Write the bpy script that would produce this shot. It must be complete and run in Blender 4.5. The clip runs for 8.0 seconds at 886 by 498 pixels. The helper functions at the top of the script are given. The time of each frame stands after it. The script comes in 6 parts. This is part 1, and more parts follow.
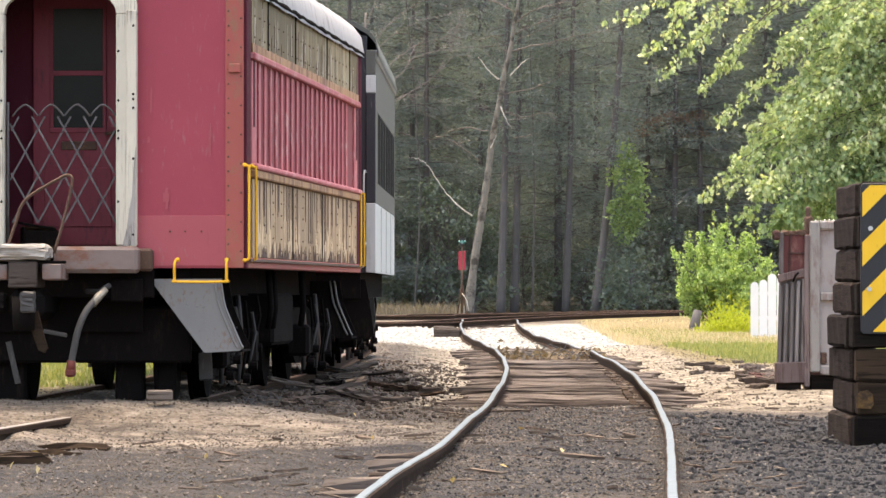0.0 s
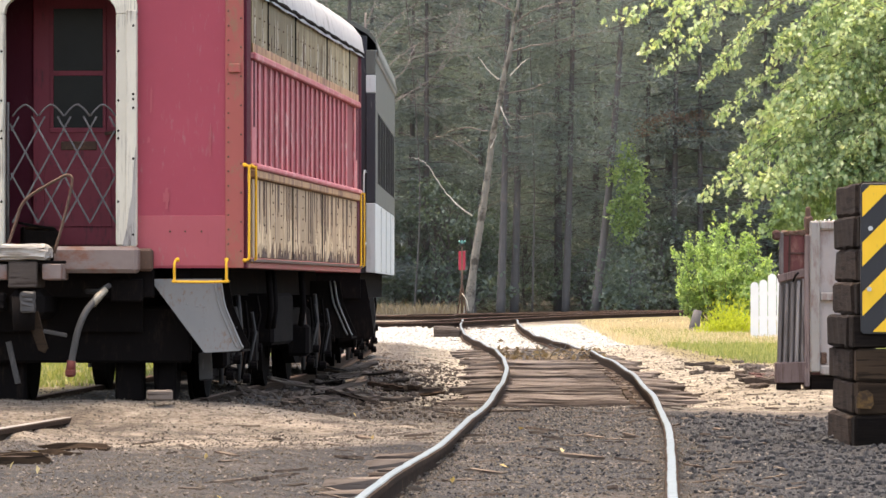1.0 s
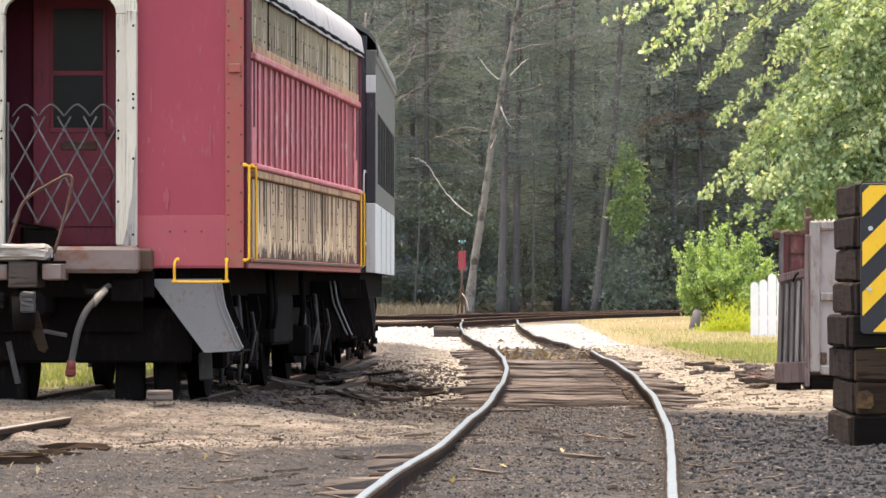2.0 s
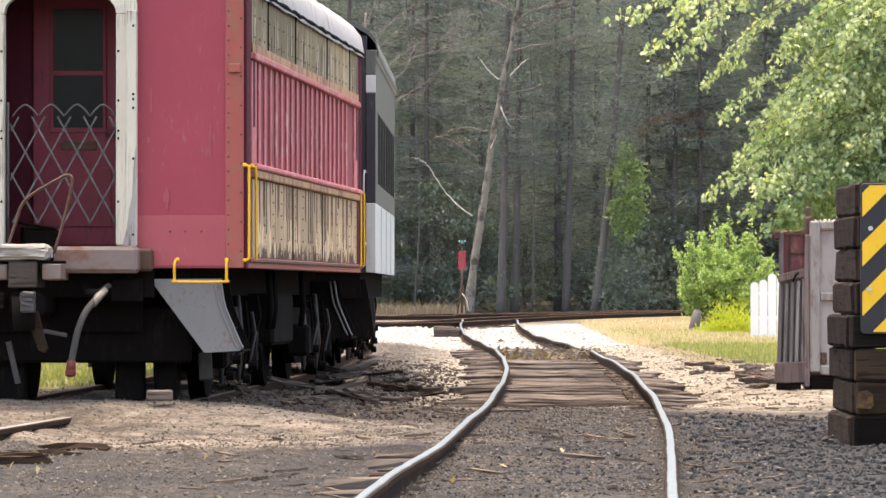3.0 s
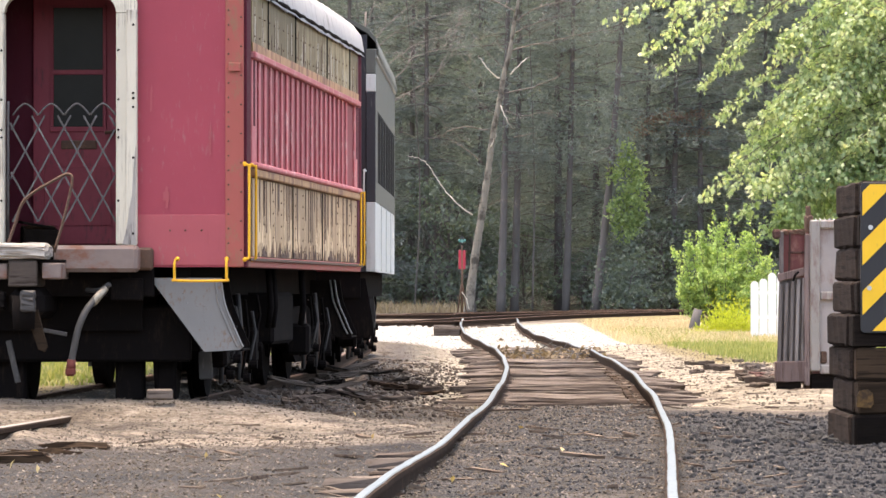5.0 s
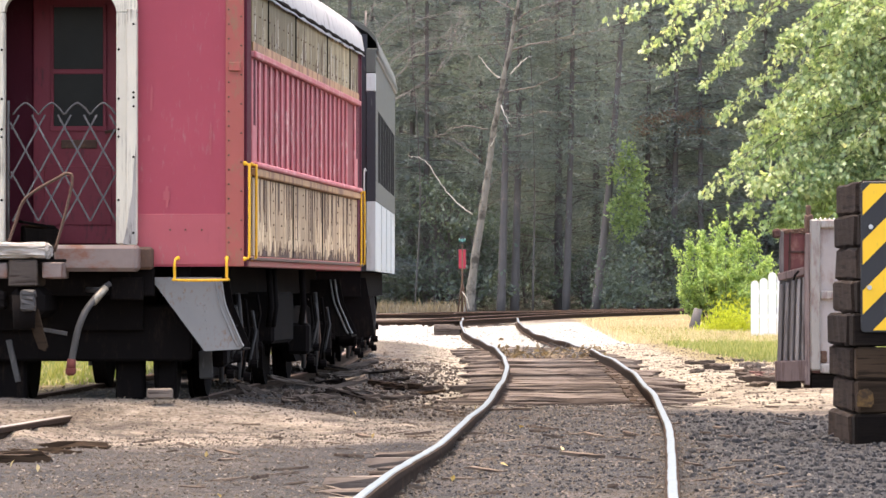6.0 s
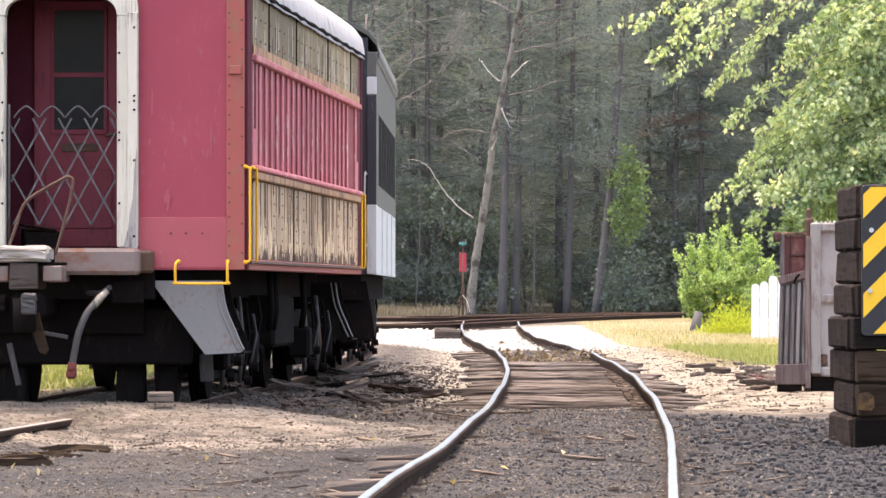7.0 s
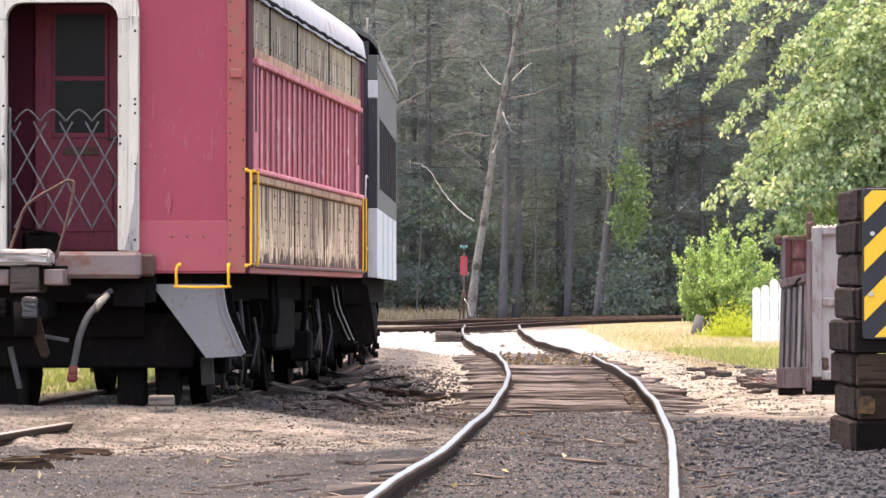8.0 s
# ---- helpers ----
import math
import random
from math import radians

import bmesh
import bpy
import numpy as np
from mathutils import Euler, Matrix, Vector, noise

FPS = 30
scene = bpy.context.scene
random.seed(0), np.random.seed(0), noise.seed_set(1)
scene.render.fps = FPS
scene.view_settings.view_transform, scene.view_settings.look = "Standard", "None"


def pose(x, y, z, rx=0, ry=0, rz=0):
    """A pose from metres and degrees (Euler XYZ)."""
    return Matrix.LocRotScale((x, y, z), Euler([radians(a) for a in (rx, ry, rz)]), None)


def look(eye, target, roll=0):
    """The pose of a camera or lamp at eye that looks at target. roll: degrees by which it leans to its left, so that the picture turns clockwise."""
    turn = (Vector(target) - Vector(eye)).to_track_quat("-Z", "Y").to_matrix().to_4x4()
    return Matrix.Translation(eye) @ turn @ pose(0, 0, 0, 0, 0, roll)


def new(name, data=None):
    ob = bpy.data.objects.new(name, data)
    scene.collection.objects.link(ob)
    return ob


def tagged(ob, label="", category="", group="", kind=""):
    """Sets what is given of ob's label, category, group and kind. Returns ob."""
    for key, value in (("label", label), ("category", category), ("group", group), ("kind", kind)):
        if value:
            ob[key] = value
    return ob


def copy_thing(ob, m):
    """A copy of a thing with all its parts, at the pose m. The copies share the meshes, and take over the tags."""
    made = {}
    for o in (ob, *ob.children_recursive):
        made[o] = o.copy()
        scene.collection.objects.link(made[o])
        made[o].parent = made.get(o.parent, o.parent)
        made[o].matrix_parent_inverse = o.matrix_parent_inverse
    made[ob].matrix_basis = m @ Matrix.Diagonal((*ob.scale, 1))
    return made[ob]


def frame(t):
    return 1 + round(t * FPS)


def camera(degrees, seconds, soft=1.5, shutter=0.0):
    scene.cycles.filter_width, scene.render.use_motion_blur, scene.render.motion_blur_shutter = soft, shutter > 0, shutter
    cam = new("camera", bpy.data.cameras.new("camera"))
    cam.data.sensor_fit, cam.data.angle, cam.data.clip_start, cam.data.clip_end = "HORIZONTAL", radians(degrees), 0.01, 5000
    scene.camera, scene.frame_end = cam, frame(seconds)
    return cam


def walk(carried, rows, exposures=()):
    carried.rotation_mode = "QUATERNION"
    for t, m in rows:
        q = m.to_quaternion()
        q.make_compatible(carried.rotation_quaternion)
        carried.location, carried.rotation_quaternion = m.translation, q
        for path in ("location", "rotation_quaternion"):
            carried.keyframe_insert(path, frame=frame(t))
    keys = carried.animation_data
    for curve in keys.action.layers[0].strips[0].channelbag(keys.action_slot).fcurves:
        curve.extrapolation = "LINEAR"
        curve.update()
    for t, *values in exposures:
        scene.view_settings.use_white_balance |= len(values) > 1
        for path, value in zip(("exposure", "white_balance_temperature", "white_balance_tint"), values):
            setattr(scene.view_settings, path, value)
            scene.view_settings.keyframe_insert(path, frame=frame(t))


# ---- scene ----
cam = camera(10.0, 8.0, soft=1.5)
EYE = (0.0, 0.0, 1.12)


def aim(right, up):
    """Camera pose turned by small angles in degrees from due north."""
    return pose(*EYE, 90 + up, 0, -right)


walk(cam, [(0, aim(0, .452)), (3.0, aim(0, .452)), (4.2, aim(0, .452)), (4.7, aim(0, .446)), (5.8, aim(-.003, .434)), (6.0, aim(-.003, .434)),
           (6.5, aim(-.010, .454)), (7.0, aim(-.010, .472)), (7.5, aim(-.021, .497)), (8.0, aim(-.021, .511))],
     exposures=[(0, 1.43, 8200, 11), (4.0, 1.50, 8050, 12), (6.0, 1.63, 7950, 14), (7.0, 1.65, 7750, 16), (8, 1.65, 7600, 18)])

# ---- light ----
SUN_TO = Vector((-.13, .13, 1.0)).normalized()
world = bpy.data.worlds.new("world")
scene.world = world
world.use_nodes = True
wn = world.node_tree
sky = wn.nodes.new("ShaderNodeTexSky")
sky.sky_type, sky.sun_disc = "NISHITA", False
sky.sun_elevation = math.asin(SUN_TO.z)
sky.sun_rotation = math.atan2(SUN_TO.x, SUN_TO.y)
sky.dust_density, sky.air_density = 4.0, .8
bg = wn.nodes["Background"]
bg.inputs["Strength"].default_value = 0.30
wn.links.new(sky.outputs[0], bg.inputs["Color"])
sun_data = bpy.data.lights.new("sun", "SUN")
sun_data.energy, sun_data.angle, sun_data.color = 1.05, radians(4), (1, .95, .86)
sun = new("sun", sun_data)
sun.matrix_world = look(SUN_TO * 60, (0, 0, 0))


# ---- materials ----
class Nodes:
    """Small helper round a node tree."""

    def __init__(self, name):
        self.m = bpy.data.materials.new(name)
        self.m.use_nodes = True
        self.t = self.m.node_tree
        self.b = self.t.nodes["Principled BSDF"]

    def add(self, kind):
        return self.t.nodes.new(kind)

    def link(self, a, b):
        self.t.links.new(a, b)

    def coords(self):
        return self.add("ShaderNodeTexCoord").outputs["Object"]

    def noise(self, scale, detail=4, rough=.6, vec=None, stretch=None):
        n = self.add("ShaderNodeTexNoise")
        n.inputs["Scale"].default_value = scale
        n.inputs["Detail"].default_value = detail
        n.inputs["Roughness"].default_value = rough
        v = vec or self.coords()
        if stretch:
            mp = self.add("ShaderNodeMapping")
            mp.inputs["Scale"].default_value = stretch
            self.link(v, mp.inputs["Vector"])
            v = mp.outputs[0]
        self.link(v, n.inputs["Vector"])
        return n.outputs["Fac"]

    def ramp(self, fac, stops):
        r = self.add("ShaderNodeValToRGB")
        e = r.color_ramp.elements
        while len(e) < len(stops):
            e.new(.5)
        for s, (p, c) in zip(e, stops):
            s.position, s.color = p, (*c, 1) if len(c) == 3 else c
        self.link(fac, r.inputs["Fac"])
        return r.outputs["Color"]

    def mix(self, fac, a, b, how="MIX"):
        n = self.add("ShaderNodeMix")
        n.data_type, n.blend_type = "RGBA", how
        for sock, v in ((n.inputs["Factor"], fac), (n.inputs[6], a), (n.inputs[7], b)):
            if isinstance(v, (int, float)):
                sock.default_value = v
            elif isinstance(v, tuple):
                sock.default_value = (*v, 1)
            else:
                self.link(v, sock)
        return n.outputs[2]

    def maths(self, op, a, b=0.0):
        n = self.add("ShaderNodeMath")
        n.operation = op
        for sock, v in zip(n.inputs, (a, b)):
            if isinstance(v, (int, float)):
                sock.default_value = v
            else:
                self.link(v, sock)
        return n.outputs[0]

    def bump(self, height, strength, distance=.02):
        n = self.add("ShaderNodeBump")
        n.inputs["Strength"].default_value, n.inputs["Distance"].default_value = strength, distance
        self.link(height, n.inputs["Height"])
        self.link(n.outputs[0], self.b.inputs["Normal"])

    def done(self, color=None, rough=None, metal=0.0, spec=.4):
        if color is not None:
            self.link(color, self.b.inputs["Base Color"])
        if isinstance(rough, (int, float)):
            self.b.inputs["Roughness"].default_value = rough
        elif rough is not None:
            self.link(rough, self.b.inputs["Roughness"])
        self.b.inputs["Metallic"].default_value = metal
        self.b.inputs["Specular IOR Level"].default_value = spec
        return self.m


def shade(c, k):
    return tuple(min(1, v * k) for v in c)


def worn(name, base, wear, rough=.7, metal=0.0, grain=30, stain=2.5, amount=.35, stretch=(1, 1, .25), bump=.25, vary=.12, rnd=None, spec=.4):
    """Paint or metal with broad fading, streaks running down and fine grain; wear is the colour under the paint."""
    n = Nodes(name)
    broad = n.noise(stain, 5, .65)
    fine = n.noise(grain, 5, .7, stretch=stretch)
    c = n.mix(broad, shade(base, 1 - vary), shade(base, 1 + vary))
    mask = n.ramp(n.maths("MULTIPLY", fine, n.maths("ADD", broad, .45)), [(.62 - .3 * amount, (0, 0, 0)), (.8 - .3 * amount, (1, 1, 1))])
    c = n.mix(mask, c, wear)
    info = n.add("ShaderNodeObjectInfo").outputs["Random"]
    c = n.mix(n.maths("MULTIPLY", info, vary if rnd is None else rnd), c, shade(base, .45))
    n.bump(fine, bump, .006)
    return n.done(c, n.maths("ADD", n.maths("MULTIPLY", fine, .25), rough - .12), metal, spec)


def timber(name, a, b, dark, axis=0, rough=.9):
    """Weathered wood with grain along one axis, knots, cracks and stains."""
    n = Nodes(name)
    stretch = [14, 14, 14]
    stretch[axis] = .8
    rnd = n.add("ShaderNodeObjectInfo").outputs["Random"]
    move = n.add("ShaderNodeVectorMath")
    n.link(n.coords(), move.inputs[0])
    n.link(n.maths("MULTIPLY", rnd, 37.0), move.inputs[1])
    grain = n.noise(2.2, 6, .7, move.outputs[0], stretch=tuple(stretch))
    broad = n.noise(1.6, 4, .6, move.outputs[0])
    isl = n.add("ShaderNodeNewGeometry").outputs["Random Per Island"]
    c = n.mix(grain, a, b)
    crack = n.ramp(grain, [(.39, (1, 1, 1)), (.49, (0, 0, 0))])
    c = n.mix(crack, c, dark)
    c = n.mix(n.ramp(broad, [(.45, (0, 0, 0)), (.75, (.7, .7, .7))]), c, dark)
    c = n.mix(n.maths("MULTIPLY", n.maths("FRACT", n.maths("ADD", rnd, isl)), .7), c, dark)
    n.bump(grain, .6, .012)
    return n.done(c, rough, 0, .06)


def leafy(name, stops, trans, rough=.55, patch=.6):
    """Leaves: colour differs leaf by leaf and by larger patches; light passes through."""
    n = Nodes(name)
    isl = n.add("ShaderNodeNewGeometry").outputs["Random Per Island"]
    broad = n.noise(patch, 3, .6)
    c = n.ramp(n.maths("ADD", n.maths("MULTIPLY", isl, .55), n.maths("MULTIPLY", broad, .5)), stops)
    n.done(c, rough, 0, .35)
    tr = n.add("ShaderNodeBsdfTranslucent")
    n.link(n.mix(1.0, c, (1.0, 1.0, .55), "MULTIPLY"), tr.inputs["Color"])
    ms = n.add("ShaderNodeMixShader")
    ms.inputs[0].default_value = trans
    n.link(n.b.outputs[0], ms.inputs[1])
    n.link(tr.outputs[0], ms.inputs[2])
    n.link(ms.outputs[0], n.t.nodes["Material Output"].inputs["Surface"])
    return n.m


def bark(name, a, b, c3, scale=6):
    n = Nodes(name)
    f = n.noise(scale, 6, .7, stretch=(1, 1, .22))
    g = n.noise(scale * .35, 4, .6)
    c = n.mix(f, a, b)
    c = n.mix(n.ramp(g, [(.48, (0, 0, 0)), (.62, (1, 1, 1))]), c, c3)
    n.bump(f, .9, .03)
    return n.done(c, .92, 0, .2)


def glass(name, tint):
    n = Nodes(name)
    g = n.noise(3, 4)
    return n.done(n.mix(g, tint, shade(tint, 2.2)), .25, 0, .12)


M_RED = worn("red_car_paint", (.335, .047, .071), (.34, .13, .13), .62, amount=.16, stain=1.1, bump=.12, vary=.2)
M_RED_LIGHT = worn("faded_red_paint", (.37, .078, .092), (.3, .16, .15), .7, amount=.2, stain=3)
M_RUST_RED = worn("rusty_red_paint", (.37, .095, .078), (.27, .13, .085), .8, amount=.55, grain=16, stretch=(1, 1, .5))
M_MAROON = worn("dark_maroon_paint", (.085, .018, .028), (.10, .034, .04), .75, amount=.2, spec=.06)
M_MAROON_DOOR = worn("maroon_door_paint", (.20, .025, .04), (.08, .024, .03), .6, amount=.25)
M_CREAM = worn("peeling_cream_paint", (.62, .58, .475), (.24, .215, .18), .8, amount=.42, grain=34, stretch=(1, 1, .035), vary=.2, stain=3)
M_TAN = worn("bare_tan_panel", (.56, .385, .225), (.22, .13, .075), .8, amount=.5, grain=5, stretch=(1, 1, .04), vary=.3, stain=1.6, rnd=.75)
M_OLIVE = worn("weathered_olive_panel", (.215, .168, .088), (.52, .42, .25), .85, amount=.6, grain=7, stretch=(1, 1, .04), vary=.3, stain=1.6, rnd=.8)
M_PINK = worn("sun_faded_red_posts", (.52, .14, .152), (.70, .46, .42), .75, amount=.42, grain=25, stretch=(1, 1, .2), rnd=.5)
M_YELLOW = worn("yellow_enamel", (.80, .42, .025), (.35, .15, .03), .5, amount=.12, grain=60)
M_ROOF = worn("white_roof_canvas", (.36, .36, .36), (.16, .16, .16), .85, amount=.4, grain=3, stretch=(.3, 3, 1), bump=.6)
M_GREY_STEEL = worn("grey_step_steel", (.185, .185, .18), (.17, .11, .08), .6, amount=.25, grain=35, stretch=(1, 1, .6))
M_BLACK_STEEL = worn("sooty_black_steel", (.0085, .0072, .0070), (.022, .016, .013), .95, amount=.35, spec=.03)
M_RUST = worn("rusty_steel", (.09, .052, .036), (.16, .085, .055), .85, amount=.4, grain=40, stretch=(1, 1, 1))
M_RAIL_WEB = worn("dark_rail_web", (.036, .025, .019), (.09, .055, .037), .95, amount=.3, stretch=(1, 1, 1), spec=.03)
M_RAIL = worn("polished_rail", (.115, .140, .152), (.06, .057, .054), .5, .0, amount=.12, grain=20, bump=.05, stretch=(1, 1, 1), spec=.12)
M_HOSE = worn("grey_rubber_hose", (.05, .048, .046), (.12, .113, .108), .6, amount=.25)
M_BRASS = worn("dull_brass", (.34, .31, .25), (.16, .14, .12), .45, .7)
M_RED_IRON = worn("red_cast_iron", (.12, .022, .015), (.08, .03, .024), .7, amount=.3)
M_CAR_WHITE = worn("off_white_car_paint", (.47, .50, .49), (.3, .28, .25), .65, amount=.25, vary=.1, stretch=(1, 1, .1), grain=6)
M_CAR_GREY = worn("grey_green_car_paint", (.082, .090, .078), (.15, .15, .135), .65, amount=.2, vary=.1)
M_EAVE = worn("grey_eave_paint", (.30, .31, .29), (.2, .2, .18), .7, amount=.3)
M_CAR_BLACK = worn("black_car_paint", (.02, .022, .028), (.08, .08, .08), .5, amount=.2)
M_LATTICE = worn("dull_lattice_steel", (.075, .07, .07), (.17, .16, .16), .6, amount=.35)
M_OCHRE = worn("ochre_trim_paint", (.42, .24, .12), (.18, .085, .055), .75, amount=.7, grain=5, stretch=(1, 1, .3))
M_IRON = worn("grey_cast_iron", (.045, .043, .042), (.09, .084, .08), .7, amount=.3)
M_RIVET = worn("rusty_rivets", (.13, .085, .055), (.2, .13, .09), .8)
# Shade of the gaps between window posts put into this darker red.
M_INNER = worn("shaded_red_inner_boards", (.21, .026, .036), (.42, .13, .13), .7, amount=.25, grain=5, stretch=(1, 1, .06))
M_GLASS = glass("dirty_dark_glass", (.009, .010, .010))
M_TIE = timber("weathered_tie", (.115, .094, .080), (.235, .197, .17), (.032, .024, .02), 0)
M_TIE_DARK = timber("creosote_timber", (.009, .007, .006), (.026, .019, .015), (.005, .004, .0036), 0)
M_TIE_BLACK = timber("tarred_timber_sides", (.018, .013, .011), (.05, .036, .028), (.012, .009, .008), 1)
M_JAMB = timber("bare_grey_jamb_wood", (.24, .225, .205), (.44, .415, .38), (.10, .088, .08), 2)
M_BEAM = worn("pinkish_grey_beam", (.205, .158, .14), (.19, .09, .06), .85, amount=.5, grain=7, stretch=(.5, 1, 1), stain=5, vary=.3, bump=.5)
M_TIE_BROWN = timber("brown_creosote_timber", (.036, .023, .015), (.08, .053, .034), (.02, .014, .01), 0)
M_GREY_WOOD = timber("grey_weathered_boards", (.20, .185, .18), (.33, .305, .295), (.09, .078, .074), 2)
M_BROWN_WOOD = timber("red_brown_boards", (.12, .06, .055), (.20, .115, .10), (.04, .025, .022), 2)
M_ROSE_WOOD = timber("rosy_grey_boards", (.20, .155, .145), (.31, .245, .23), (.10, .07, .065), 2)
M_FRAME_GREY = worn("pale_grey_frame_paint", (.29, .275, .255), (.2, .14, .125), .8, amount=.5, grain=14, stretch=(1, 1, .25), vary=.2)
M_PANEL_GREY = worn("stained_grey_panel", (.33, .30, .285), (.22, .15, .135), .8, amount=.5, grain=5, stretch=(1, 1, .3), vary=.25, stain=3)
M_RUSTY_PLATE = worn("rusty_maroon_plate", (.13, .042, .04), (.24, .13, .105), .85, amount=.45, grain=9, stretch=(1, 1, .4), vary=.25, stain=4)
M_WHITE_WOOD = worn("white_painted_wood", (.82, .82, .80), (.6, .58, .52), .6, amount=.12)
M_SIGN_BLACK = worn("black_sheeting", (.022, .022, .024), (.06, .06, .06), .45, amount=.1)
M_SIGN_YELLOW = worn("yellow_sheeting", (.92, .52, .03), (.6, .35, .05), .42, amount=.1)
M_ZINC = worn("zinc_bolt", (.6, .6, .6), (.4, .4, .4), .35, .9)
M_LENS = worn("teal_lamp_lens", (.06, .24, .22), (.3, .5, .48), .2, amount=.3)
M_TARGET = worn("red_target_paint", (.40, .03, .055), (.3, .04, .05), .5, amount=.15)
M_LEAF = leafy("maple_leaves", [(.12, (.145, .22, .13)), (.42, (.335, .445, .25)), (.72, (.62, .70, .43)), (.95, (.88, .80, .54))], .48, .38)
# Darker copy of the maple leaves: shade inside the crown put into the green.
M_LEAF_SHADED = leafy("shaded_green_maple_leaves", [(.12, (.13, .215, .12)), (.5, (.26, .385, .20)), (.9, (.46, .57, .31))], .5, .4)
M_BUSH = leafy("bush_leaves", [(.1, (.14, .235, .09)), (.5, (.32, .46, .18)), (.9, (.52, .63, .27))], .5)
M_WEED = leafy("weed_leaves", [(.1, (.22, .28, .03)), (.5, (.40, .46, .05)), (.9, (.55, .58, .1))], .5)
# Distance haze of the woods put into pale blue-grey needle and understory colours.
M_PINE = leafy("hazy_pine_needles", [(.1, (.130, .162, .182)), (.5, (.17, .21, .228)), (.9, (.22, .262, .268))], .45, .95, .25)
M_RUSTY_NEEDLE = leafy("rusty_needles", [(.1, (.14, .11, .10)), (.5, (.20, .15, .13)), (.9, (.26, .19, .16))], .3, .9)
M_UNDER = leafy("hazy_understory_leaves", [(.1, (.098, .130, .126)), (.5, (.122, .160, .147)), (.9, (.152, .195, .172))], .45, .9, .4)
M_VINE = leafy("vine_leaves", [(.1, (.13, .20, .095)), (.5, (.205, .30, .135)), (.9, (.32, .42, .19))], .45)
M_GRASS = leafy("green_grass", [(.1, (.13, .17, .05)), (.5, (.24, .28, .09)), (.9, (.46, .42, .19))], .35, .7, 1.2)
M_BRUSH = leafy("grey_brush", [(.1, (.12, .095, .07)), (.5, (.2, .165, .12)), (.9, (.28, .24, .18))], .3, .8, 1.0)
M_DRY = leafy("dry_grass", [(.1, (.36, .28, .18)), (.5, (.56, .45, .31)), (.9, (.68, .58, .42))], .35, .8, 1.0)
M_BARK = bark("grey_brown_bark", (.085, .07, .055), (.17, .145, .12), (.11, .10, .08))
# Bark paled toward grey, carrying the same haze in its colour.
M_PINE_BARK = bark("hazy_pine_bark", (.082, .077, .076), (.14, .132, .128), (.10, .095, .093), 4)
M_BIRCH = bark("pale_peeling_bark", (.09, .085, .074), (.26, .247, .215), (.062, .058, .05), 9)
M_TWIG_PALE = bark("pale_bare_twigs", (.17, .155, .148), (.27, .25, .24), (.14, .125, .12), 5)
M_STRIPPED = bark("stripped_white_wood", (.42, .40, .36), (.6, .58, .53), (.35, .33, .3), 5)
M_TWIG = bark("bare_grey_twigs", (.13, .115, .105), (.22, .195, .18), (.11, .095, .085), 5)


